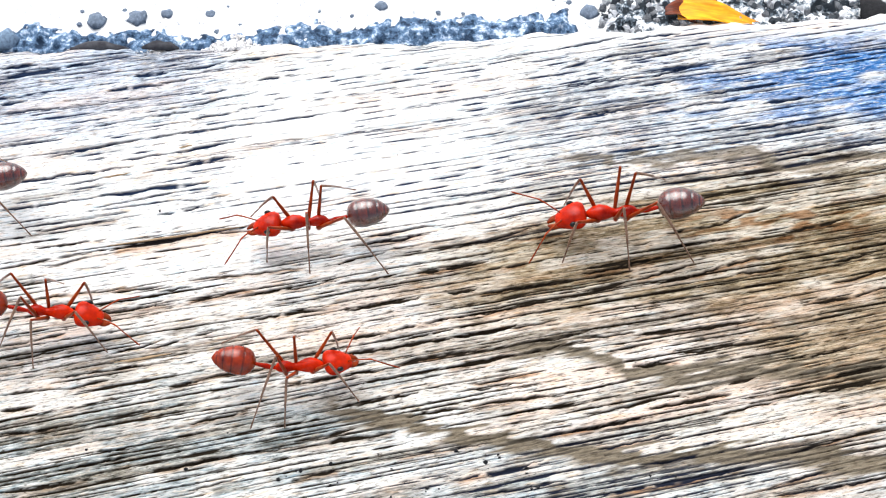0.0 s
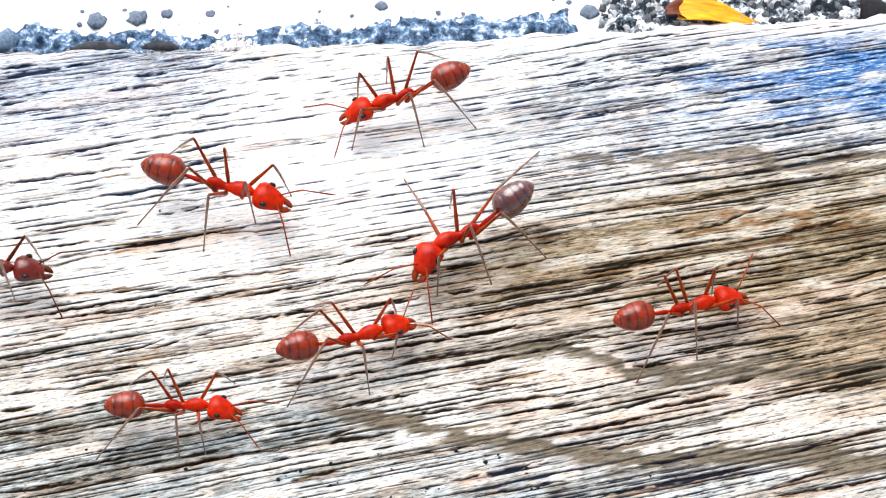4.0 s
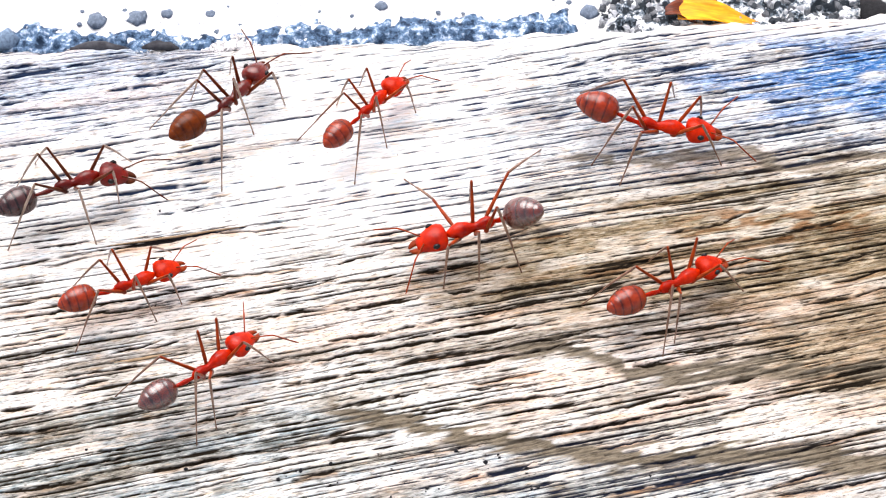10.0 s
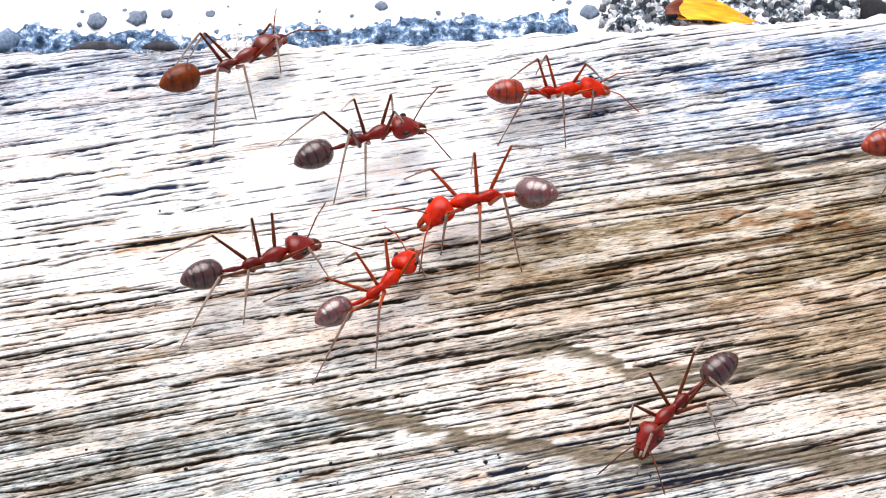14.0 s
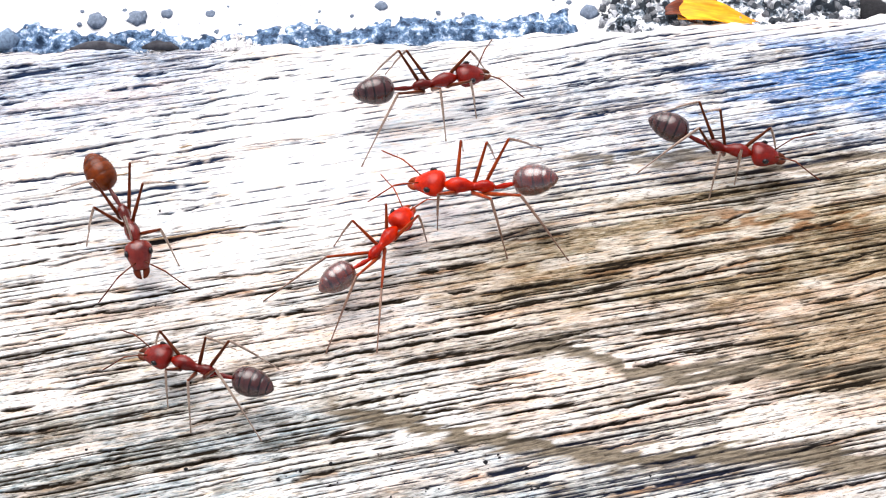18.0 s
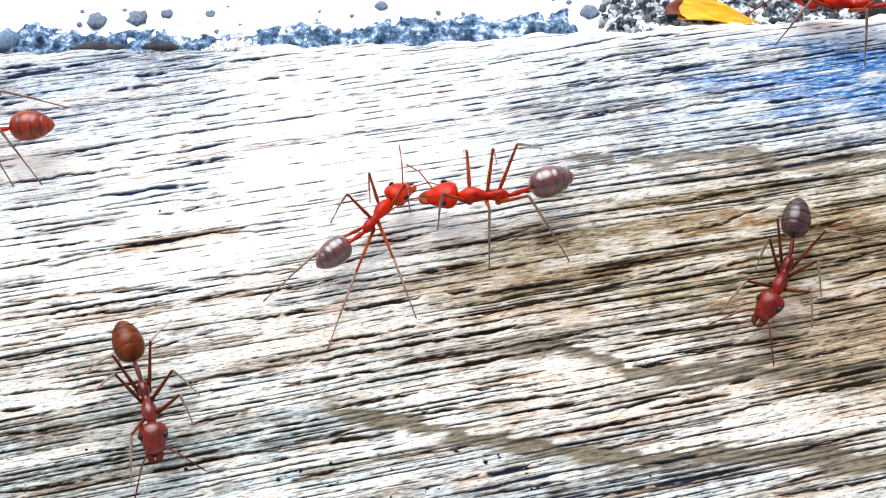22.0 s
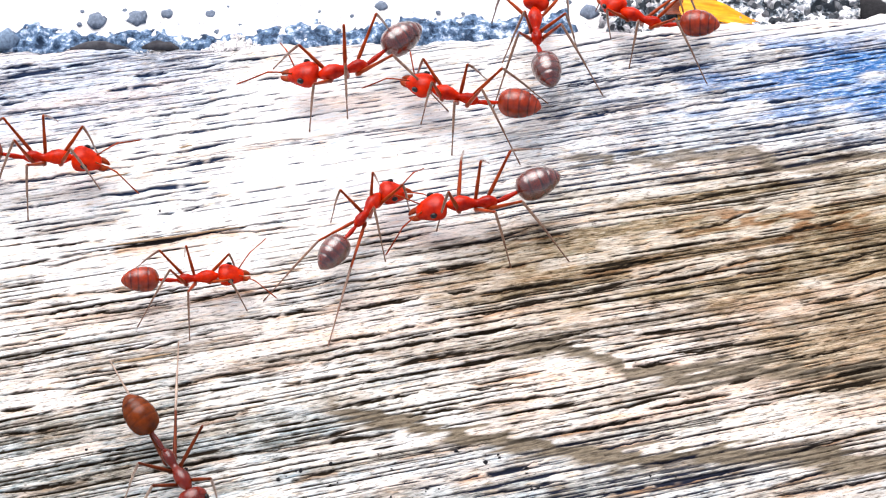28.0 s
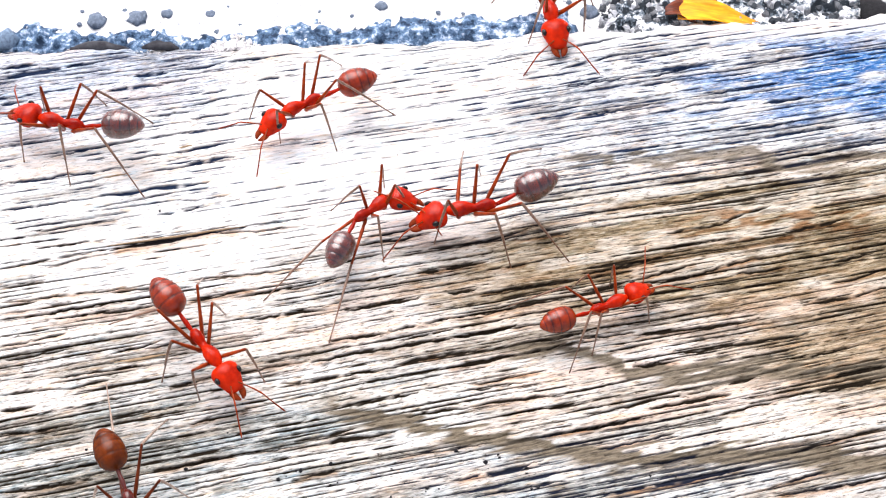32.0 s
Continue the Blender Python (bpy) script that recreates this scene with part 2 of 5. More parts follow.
RING_LOW = [(-7, -10.0), (-2.6, -10.9), (1.1, -11.9), (5.4, -12.5), (9.1, -13.3), (14.3, -12.9), (19, -13.0), (26, -13.6)]
RING_MID = [(2.8, -6.9), (6.4, -6.2), (8.4, -7.1), (10.2, -7.9), (13, -8.2), (17, -7.9), (26, -7.6)]
RING_TOP = [(6.5, 6.1), (10.5, 5.9), (16.3, 6.7), (18.6, 6.4), (20.2, 5.6), (28, 6.9)]


# ---- structure: the plank and the ground ----
def sheet_mesh(name, X, Y, Z, layers, uv, mat):
    rows, cols = X.shape
    me = bpy.data.meshes.new(name)
    me.vertices.add(rows * cols)
    me.vertices.foreach_set("co", (np.stack((X, Y, Z), -1) * MM).astype(np.float32).ravel())
    idx = np.arange(rows * cols).reshape(rows, cols)
    q = np.stack((idx[:-1, :-1], idx[:-1, 1:], idx[1:, 1:], idx[1:, :-1]), -1).reshape(-1, 4)
    me.loops.add(q.size)
    me.loops.foreach_set("vertex_index", q.ravel().astype(np.int32))
    me.polygons.add(len(q))
    me.polygons.foreach_set("loop_start", np.arange(0, q.size, 4, dtype=np.int32))
    me.polygons.foreach_set("use_smooth", np.ones(len(q), dtype=bool))
    me.update(calc_edges=True)
    for key, values in layers.items():
        me.attributes.new(key, "FLOAT", "POINT").data.foreach_set("value", values.astype(np.float32).ravel())
    if uv:
        flat = np.stack(uv, -1).reshape(-1, 2)[q.ravel()]
        me.uv_layers.new(name="grain").data.foreach_set("uv", flat.astype(np.float32).ravel())
    me.materials.append(mat)
    return me


# open cracks, part by part of the plank: from x, y to x, y, half width
CRACKS_UPPER_LEFT = (
    (-26.9, 12.81, -24.7, 13.24, 0.10), (-27.2, 12.13, -20.5, 13.54, 0.14), (-26.6, 10.14, -25.0, 10.56, 0.10), (-26.6, 9.47, -23.0, 10.02, 0.07),
    (-20.3, 11.19, -16.9, 11.70, 0.10), (-18.8, 12.21, -16.7, 12.64, 0.12), (-17.5, 13.37, -14.0, 14.10, 0.05), (-16.7, 12.59, -13.2, 13.37, 0.07),
    (-13.2, 13.37, -10.7, 13.75, 0.09), (-17.1, 11.70, -15.0, 12.04, 0.07), (-14.6, 10.90, -13.0, 11.23, 0.07), (-15.4, 10.14, -11.1, 11.15, 0.05),
    (-15.1, 9.10, -12.2, 9.72, 0.07), (-17.5, 9.22, -14.5, 9.76, 0.05), (-22.4, 8.15, -17.7, 9.26, 0.05), (-17.5, 7.70, -14.7, 8.31, 0.05))
CRACKS_LEFT = (
    (-14.0, 8.27, -12.2, 8.73, 0.07), (-26.3, 7.08, -22.9, 7.78, 0.05), (-23.7, 6.31, -17.7, 7.70, 0.05), (-19.0, 6.11, -16.2, 6.63, 0.07),
    (-16.2, 6.63, -12.3, 7.49, 0.08), (-15.2, 5.90, -12.3, 6.47, 0.08), (-26.0, 4.50, -18.2, 5.74, 0.07), (-17.8, 5.22, -12.3, 6.35, 0.05),
    (-22.4, 4.42, -19.3, 5.02, 0.05), (-25.8, 2.64, -21.2, 3.47, 0.08), (-20.4, 3.59, -13.7, 4.70, 0.13), (-20.4, 2.87, -15.4, 3.94, 0.05),
    (-23.7, 1.23, -18.7, 2.17, 0.06), (-15.3, 3.27, -12.6, 3.70, 0.05), (-16.7, 2.40, -13.6, 3.11, 0.05), (-22.3, 0.15, -19.4, 0.69, 0.05),
    (-11.3, 12.04, -9.0, 12.51, 0.07), (-11.9, 7.20, -8.0, 7.78, 0.03))
CRACKS_MID_LEFT = (
    (-25.5, -1.33, -19.2, -0.04, 0.08), (-19.3, -0.08, -11.4, 1.58, 0.15), (-11.6, 1.58, -8.2, 2.05, 0.05), (-13.3, 1.00, -8.2, 1.51, 0.05),
    (-23.3, -1.22, -18.9, -0.31, 0.05), (-25.2, -2.65, -22.7, -2.20, 0.05), (-25.1, -3.66, -17.0, -2.50, 0.06), (-25.0, -4.33, -21.0, -3.59, 0.06),
    (-18.9, -3.03, -15.8, -2.39, 0.06), (-23.9, -4.59, -17.1, -3.21, 0.08), (-16.3, -2.95, -14.2, -2.50, 0.05), (-14.6, -3.51, -10.5, -2.65, 0.08),
    (-21.6, -4.62, -15.4, -3.70, 0.08), (-14.6, -2.17, -7.7, -1.26, 0.05), (-12.0, -3.25, -5.9, -2.20, 0.06), (-11.0, -4.66, -5.8, -3.96, 0.08))
CRACKS_LOW_LEFT = (
    (-24.8, -6.52, -21.0, -5.58, 0.08), (-24.7, -7.42, -20.6, -6.48, 0.08), (-18.6, -6.92, -15.6, -6.09, 0.08), (-21.7, -8.56, -15.1, -7.39, 0.06),
    (-20.8, -9.20, -18.5, -8.60, 0.09), (-15.2, -9.02, -13.5, -8.71, 0.08), (-14.2, -8.56, -7.5, -7.39, 0.06), (-16.7, -6.70, -12.1, -5.21, 0.06),
    (-24.4, -9.59, -20.7, -9.06, 0.06), (-24.3, -10.60, -22.4, -10.26, 0.08), (-24.2, -12.02, -21.0, -11.54, 0.08), (-14.0, -11.33, -10.5, -10.46, 0.08),
    (-18.8, -13.05, -16.6, -12.61, 0.06), (-15.7, -14.07, -11.0, -13.12, 0.09), (-20.3, -13.90, -16.5, -13.12, 0.08), (-23.9, -15.48, -18.8, -14.64, 0.10),
    (-13.8, -15.38, -11.0, -14.64, 0.05), (-10.5, -13.09, -7.3, -12.57, 0.05))
CRACKS_MIDDLE = (
    (-6.2, -2.47, -2.6, -1.83, 0.06), (-1.6, -1.75, 2.6, -0.88, 0.11), (2.4, -1.52, 4.9, -1.15, 0.07), (-6.0, -1.07, -3.3, -0.31, 0.07),
    (-5.4, 0.00, -0.7, 1.00, 0.08), (-5.6, -4.14, -1.3, -3.33, 0.10), (0.3, -3.07, 1.9, -2.73, 0.11), (1.7, -3.21, 7.3, -2.13, 0.08),
    (-9.0, -5.68, -5.8, -5.17, 0.03), (-6.5, -6.16, -3.0, -5.58, 0.08), (-3.0, -5.61, 0.6, -4.55, 0.08), (-2.7, -6.09, 2.5, -4.92, 0.06),
    (-0.1, -4.73, 7.0, -3.51, 0.06), (-7.4, -7.42, -2.6, -6.52, 0.11), (-2.7, -6.59, 0.7, -5.79, 0.10), (0.5, -5.90, 3.9, -5.36, 0.10),
    (3.8, -5.36, 6.5, -4.81, 0.06), (-4.4, 0.77, -0.4, 1.51, 0.07))
CRACKS_LOW_MIDDLE = (
    (-2.7, -7.64, 2.5, -6.45, 0.08), (0.1, -7.82, 4.7, -6.92, 0.11), (4.6, -6.99, 6.9, -6.34, 0.06), (4.9, -6.34, 8.2, -5.54, 0.06),
    (-8.9, -8.85, -2.5, -7.78, 0.08), (-6.1, -10.43, -1.3, -9.38, 0.09), (0.7, -9.45, 4.7, -8.71, 0.06), (1.4, -8.95, 5.7, -8.07, 0.06),
    (-2.0, -10.99, 1.5, -10.26, 0.08), (1.4, -10.29, 6.8, -9.48, 0.08), (3.5, -10.85, 8.7, -9.83, 0.06), (-8.1, -12.33, -4.7, -11.58, 0.09),
    (-8.3, -12.81, -2.5, -11.75, 0.11), (-8.2, -14.67, -5.5, -14.14, 0.09), (-2.6, -13.39, 2.7, -12.44, 0.05), (0.4, -14.74, 5.5, -13.56, 0.09),
    (5.4, -11.99, 8.7, -11.40, 0.08), (1.9, -15.54, 6.7, -14.71, 0.06))
CRACKS_LOW_RIGHT = (
    (7.7, -6.01, 10.8, -5.72, 0.08), (10.6, -5.94, 17.9, -4.77, 0.08), (9.0, -6.92, 12.6, -6.16, 0.06), (10.5, -7.82, 13.3, -7.39, 0.08),
    (13.0, -7.10, 20.6, -5.72, 0.08), (19.2, -7.39, 23.7, -6.45, 0.06), (15.8, -8.85, 17.4, -8.35, 0.08), (7.6, -10.81, 15.0, -9.13, 0.08),
    (7.5, -11.71, 11.1, -10.99, 0.09), (11.3, -10.50, 15.9, -9.48, 0.08), (15.0, -10.81, 19.3, -9.62, 0.05), (21.4, -8.56, 24.9, -7.56, 0.10),
    (20.7, -9.45, 24.8, -8.49, 0.08), (8.4, -12.95, 12.7, -11.89, 0.08), (18.8, -13.02, 24.4, -11.40, 0.06), (10.5, -13.80, 15.4, -12.95, 0.06),
    (8.3, -15.68, 16.5, -13.90, 0.11), (17.4, -15.14, 21.7, -13.90, 0.08))
CRACKS_RIGHT = (
    (17.7, -15.68, 24.1, -14.41, 0.08), (12.3, 2.91, 18.2, 3.94, 0.05), (7.9, -1.90, 12.7, -0.65, 0.10), (12.5, -0.23, 16.9, 0.65, 0.07),
    (7.8, -3.03, 11.0, -2.24, 0.10), (10.8, -2.28, 14.6, -1.11, 0.08), (12.0, -2.54, 18.5, -0.69, 0.08), (12.9, 0.92, 16.7, 1.66, 0.07),
    (16.2, 1.74, 19.1, 2.84, 0.09), (19.7, 0.92, 23.7, 2.05, 0.08), (16.6, -1.90, 19.8, -1.22, 0.07), (20.3, -3.99, 25.4, -2.77, 0.08),
    (22.5, -0.99, 24.7, -0.46, 0.07), (22.0, -2.50, 25.6, -1.49, 0.07), (0.5, 0.00, 5.2, 1.23, 0.07), (3.7, 0.35, 7.2, 0.92, 0.05),
    (-0.5, 3.47, 3.9, 4.06, 0.05), (1.4, 2.64, 2.9, 2.95, 0.10))
CRACKS_UPPER_RIGHT = (
    (7.5, 14.36, 11.1, 15.10, 0.07), (11.2, 14.93, 14.6, 15.32, 0.09), (7.4, 12.89, 11.1, 13.88, 0.09), (12.5, 12.08, 16.6, 13.28, 0.09),
    (11.8, 11.45, 15.8, 12.00, 0.07), (18.7, 12.94, 24.2, 14.10, 0.07), (19.2, 10.02, 21.8, 10.60, 0.10), (17.3, 8.11, 21.0, 8.77, 0.07),
    (18.3, 7.49, 23.7, 8.52, 0.07), (21.2, 6.27, 26.6, 7.57, 0.10), (10.9, 13.19, 15.6, 14.14, 0.07), (7.4, 11.32, 11.5, 12.13, 0.07),
    (15.9, 10.69, 20.7, 11.66, 0.07), (13.4, 9.64, 18.6, 10.56, 0.07), (8.0, 9.02, 12.4, 9.97, 0.07))


def bands_of(P, Q, gap, seed, sway=0.9):
    """Which fibre strip of the wood each place lies in, and how far across it."""
    turns = Q / gap + sway * field(P / 26, Q / (gap * 2.6), seed) + 0.10 * field(P / 6, Q / gap, seed + 1) + 0.04 * field(P / 0.4, Q / (0.5 * gap), seed + 5)
    lane = np.floor(turns)
    return lane, turns - lane


def plank():
    ps = np.concatenate(([-75, -75], np.linspace(-74.9, -30, 60), np.arange(-29.8, 30, 0.11), np.linspace(30.2, 74.9, 60), [75, 75]))
    qs = np.concatenate(([-46, -46], np.linspace(-45.8, -25, 60), np.arange(-24.9, 22.5, 0.04), np.linspace(22.6, 42, 30)))
    P, Q = np.meshgrid(ps, qs)
    sway = 0.5 * (field(P / 30 + 3, Q / 14, 5) - 0.5) + 0.12 * (field(P / 9, Q / 4, 6) - 0.5) + 0.05 * (field(P / 2.5, Q / 1.2, 7) - 0.5)
    X, Y = P.copy(), Q + (0.192 - 0.0016 * Q) * P + sway
    # colour zones of the surface: weathered tones, a blue tint, glare painted white
    # overexposed upper middle and left: the glare is put into the colour
    glare = np.maximum(patch(X, Y, -5.0, 7.5, 9, 6.5, 0.9, 4), 0.5 * patch(X, Y, -19, 3, 16, 7, 0.9, 6))
    glare *= 0.8 + 0.4 * (field(X / 2.5, Q / 0.5, 30) - 0.5)
    glare = np.maximum(glare, 0.7 * smooth((Y - edge_y(X) + 1.9) / 1.2) * smooth((X + 6) / 8))
    tan = patch(X, Y, 18.5, 0.7, 17, 5.2, 0.75, 8)
    tan = np.maximum(tan, 0.98 * patch(X, Y, 8.0, -1.4, 9.5, 3.9, 0.9, 10))
    tan = np.maximum(tan, 0.95 * patch(X, Y, 25.5, -6.2, 10, 4.6, 0.9, 6))
    tan = np.maximum(tan, 0.6 * patch(X, Y, 21, -8.4, 18, 4.6, 0.9, 4) * smooth(1.9 * field(X / 9, Q / 0.6, 31) - 0.45))
    tan = np.maximum(tan, 0.25 * patch(X, Y, -10, -7, 18, 5, 0.8, 6) * (0.3 + field(X / 9, Q / 0.8, 32)))
    # blue tint, strong at the upper right, fainter across the top
    blue = patch(X, Y, 28, 12.5, 15, 3.7, 1.3, 4) * smooth(2.1 * field(X / 2.6, Q / 0.35, 33) - 0.34 + 0.05 * (X - 20))
    blue = np.maximum(blue, 0.15 * patch(X, Y, 15, 10.2, 14, 4.6, 0.9, 6))
    blue = np.maximum(blue, 0.34 * patch(X, Y, -23, 11.5, 10, 4.2, 0.9, 6))
    slate = np.maximum(patch(X, Y, -16, -13.5, 16, 4.2, 0.9, 8), 0.32 * patch(X, Y, 15, 9.5, 15, 5, 0.9, 6))
    slate = np.maximum(slate, 0.75 * patch(X, Y, 8, -14.8, 12, 2.8, 0.9, 4))
    slate = np.maximum(slate, 0.7 * patch(X, Y, -5.5, -9.6, 6, 1.8, 0.9, 8))
    rosy = 0.3 * patch(X, Y, -9, -9, 22, 8, 0.9, 5) * smooth(1.8 * field(X / 7, Q / 0.7, 35) - 0.3)
    rosy = np.maximum(rosy, 0.75 * patch(X, Y, 17, -9, 14, 6.5, 0.9, 5) * smooth(1.8 * field(X / 7, Q / 0.7, 37) - 0.15))
    # strips of fibre, some pale and hard, some dull and eaten away
    lane, _ = bands_of(P, Q, 0.8, 90)
    streak = field(P / 11 + 31.7 * lane, lane * 0 + 0.5, 93) * 0.75 + 0.25 * field(P / 1.6, lane * 2.3, 94)
    pale = smooth((streak - 0.50) / 0.10)
    dull = smooth((0.42 - streak) / 0.10)
    dull = np.maximum(dull, 0.6 * patch(X, Y, 6.5, 3.4, 7.5, 3.0, 0.9, 6) * smooth(1.8 * field(X / 5, Q / 0.5, 36) - 0.2))
    # pores along the grain
    weight = 0.68 + 0.30 * slate + 0.46 * tan + 0.22 * blue - 0.30 * glare
    worn = smooth((field(P / 6, Q / 1.3, 34) - 0.46) / 0.2) * tan
    weight = weight - 0.16 * patch(X, Y, -19, 11, 13, 5, 0.9, 6) + 0.12 * patch(X, Y, 6, -3.5, 8, 4, 0.9, 6) + 0.17 * patch(X, Y, 18, -9.5, 15, 5, 0.9, 4)
    weight = weight + 0.16 * patch(X, Y, 6.5, 3.4, 7.5, 3.0, 0.9, 6) - 0.14 * patch(X, Y, -18, -8.0, 8, 3.2, 0.9, 6) - 0.12 * patch(X, Y, -6, -2.6, 6, 2.6, 0.9, 6)
    weight = weight - 0.72 * worn - 0.26 * pale + 0.22 * dull
    pale = pale * (1 - 0.45 * tan)
    choppy = smooth((Y - 4.5 - 0.12 * X) / 4.0)
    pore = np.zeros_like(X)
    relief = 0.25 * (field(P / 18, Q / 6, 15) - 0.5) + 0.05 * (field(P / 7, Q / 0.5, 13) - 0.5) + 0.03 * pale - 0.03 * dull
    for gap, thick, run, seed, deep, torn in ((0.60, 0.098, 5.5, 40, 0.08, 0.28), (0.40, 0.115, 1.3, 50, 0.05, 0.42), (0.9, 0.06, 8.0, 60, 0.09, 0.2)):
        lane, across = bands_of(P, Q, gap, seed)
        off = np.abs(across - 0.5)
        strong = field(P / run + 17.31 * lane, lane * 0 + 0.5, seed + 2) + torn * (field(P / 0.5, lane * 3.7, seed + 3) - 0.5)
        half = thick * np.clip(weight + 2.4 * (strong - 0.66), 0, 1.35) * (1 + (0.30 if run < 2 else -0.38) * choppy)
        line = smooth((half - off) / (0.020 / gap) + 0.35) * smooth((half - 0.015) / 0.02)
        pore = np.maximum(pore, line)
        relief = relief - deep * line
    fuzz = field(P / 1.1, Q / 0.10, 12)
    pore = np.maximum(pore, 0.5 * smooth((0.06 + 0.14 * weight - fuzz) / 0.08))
    relief = relief + 0.02 * (fuzz - 0.5)
    flank = smooth((field(P / 9, Q / 0.55, 14) - 0.54) / 0.14) * smooth((field(P / 3, Q / 1.5, 19) - 0.3) / 0.3)
    tan = np.maximum(tan, 0.5 * flank * smooth((2.5 - Y + 0.12 * X) / 5.0))
    slate = np.maximum(slate, 0.45 * flank * smooth((Y - 7) / 4.0))
    # rings that cross the grain, as worn steps: sharp above, washed out below
    ring = np.zeros_like(X)
    for points, high, wide, stain in ((RING_LOW, 0.10, 0.72, 1.0), (RING_MID, 0.14, 0.58, 0.95), (RING_TOP, 0.10, 0.36, 0.8)):
        ry, on = ring_line(X, points)
        d = Y - ry - 0.6 * (field(X / 2.2, Q / 0.5, 16) - 0.5) - 0.9 * (field(P / 1.3, Q / 0.22, 23) - 0.5)
        relief = relief + high * on * smooth(d / 0.5 + 0.5)
        band = on * np.where(d > 0, np.exp(-(d / 0.2) ** 2), np.exp(-(d / wide) ** 2))
        ring = np.maximum(ring, stain * smooth(band * 1.7))
        pore = pore * (1 - 0.75 * band)
        glare = glare * (1 - band)
        pale = pale * (1 - band)
    # long open cracks: from x, y to x, y, half width
    rust = np.zeros_like(X)
    for k, (x0, y0, x1, y1, wide) in enumerate(CRACKS_UPPER_LEFT + CRACKS_LEFT + CRACKS_MID_LEFT + CRACKS_LOW_LEFT + CRACKS_MIDDLE + CRACKS_LOW_MIDDLE
                                                + CRACKS_LOW_RIGHT + CRACKS_RIGHT + CRACKS_UPPER_RIGHT):
        near = np.nonzero((np.abs(Y[:, (ps > x0 - 0.3) & (ps < x1 + 0.3)] - 0.5 * (y0 + y1)) < 1.2 + 0.5 * abs(y1 - y0)).any(axis=1))[0]
        w = np.s_[near[0]:near[-1] + 1, np.searchsorted(ps, x0 - 0.3):np.searchsorted(ps, x1 + 0.3)]
        x, y = X[w], Y[w]
        s = (x - x0) / (x1 - x0)
        cy = y0 + (y1 - y0) * s + 0.14 * (field(x / 1.3, x * 0 + k, 17) - 0.5) + 0.09 * (field(x / 0.35, x * 0 + k, 20) - 0.5)
        body = 1.12 * wide * (0.35 + 0.75 * smooth(s / 0.25) * smooth((1 - s) / 0.35)) * (0.55 + 0.8 * field(x / 0.8, x * 0 + 2.7 * k, 25))
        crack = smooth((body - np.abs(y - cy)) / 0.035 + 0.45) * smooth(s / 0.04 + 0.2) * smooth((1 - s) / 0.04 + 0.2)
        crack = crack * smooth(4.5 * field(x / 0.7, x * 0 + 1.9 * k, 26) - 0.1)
        # cracks are sunk, and darkened in the colour as well
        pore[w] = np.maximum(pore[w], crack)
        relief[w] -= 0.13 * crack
        beside = np.exp(-((y - cy + 1.4 * wide) / (2.2 * wide)) ** 2) * smooth(s / 0.1) * smooth((1 - s) / 0.1)
        if y0 < 1.5 and cell(k, 3, 5) > 0.2:
            rust[w] = np.maximum(rust[w], beside * (0.3 + 0.55 * cell(k, 4, 5)))
        slate[w] = np.maximum(slate[w], 0.5 * beside * (y0 > 1.5) * (wide > 0.11))
    rust *= 0.4 + 0.8 * field(X / 1.5, Q / 0.3, 27)
    rust = np.maximum(rust, 0.8 * patch(X, Y, 19.5, 1.6, 6.5, 1.4, 0.9, 6) * smooth((field(X / 1.1, Q / 0.25, 28) - 0.55) / 0.2))
    # the rounded, frayed back edge and the sides
    back = edge_y(X) + 0.25 + 0.5 * (field(X / 2.0, X * 0 + 1, 18) - 0.5) + 0.2 * (field(X / 0.5, X * 0 + 2, 19) - 0.5)
    over = np.maximum(Y - back, 0)
    Z = relief * smooth((back - Y + 1.5) / 2.0) - 0.35 * smooth((Y - back + 1.1) / 1.1) ** 2 - over * 1.0
    Z = np.maximum(Z, -14)
    Y = np.minimum(Y, back + 0.03 * over)
    for edge in (np.s_[0, :], np.s_[:, 0], np.s_[:, -1], np.s_[-1, :]):
        Z[edge] = -14
    brown_pore = np.maximum(tan, smooth((4.5 - Y) / 5.0) * (1 - 0.5 * patch(X, Y, 8, -14.8, 12, 2.8, 0.9, 4)))
    layers = dict(brown_pore=brown_pore, pore=pore, ring=ring, tan=tan, rosy=rosy, blue=blue, slate=slate, glare=glare, pale=pale, dull=dull, rust=rust)
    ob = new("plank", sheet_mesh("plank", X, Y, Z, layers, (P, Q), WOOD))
    return tagged(ob, "weathered grey timber plank with raised open grain and brown stains", "plank", kind="structure")


def ground_sheet():
    near = np.concatenate(([-40000, -4000, -800, -200], np.linspace(-75, 75, 260), [200, 800, 4000, 40000]))
    deep = np.concatenate(([-40000, -4000, -800, -200, -80, -40], np.linspace(10, 32, 120), [45, 80, 200, 800, 4000, 40000]))
    X, Y = np.meshgrid(near, deep)
    Z = -FALL + 0.25 * (field(X / 2.2, Y / 2.2, 21) - 0.5) + 0.12 * (field(X / 0.7, Y / 0.7, 22) - 0.5)
    return tagged(new("ground", sheet_mesh("ground", X, Y, Z, {}, None, CEMENT)), "pale sunlit cement ground behind the plank", "ground", kind="structure")


WOODEN_PLANK = plank()
ground_sheet()


# ---- building helpers ----
def part(name, bm, mat, parent, label=""):
    """Links a bmesh as one mesh object under a thing or a part."""
    me = bpy.data.meshes.new(name)
    bm.to_mesh(me)
    bm.free()
    for p in me.polygons:
        p.use_smooth = True
    for one in (mat if isinstance(mat, (list, tuple)) else [mat]):
        me.materials.append(one)
    ob = new(name, me)
    ob.parent = parent
    if label:
        tagged(ob, label)
    return ob


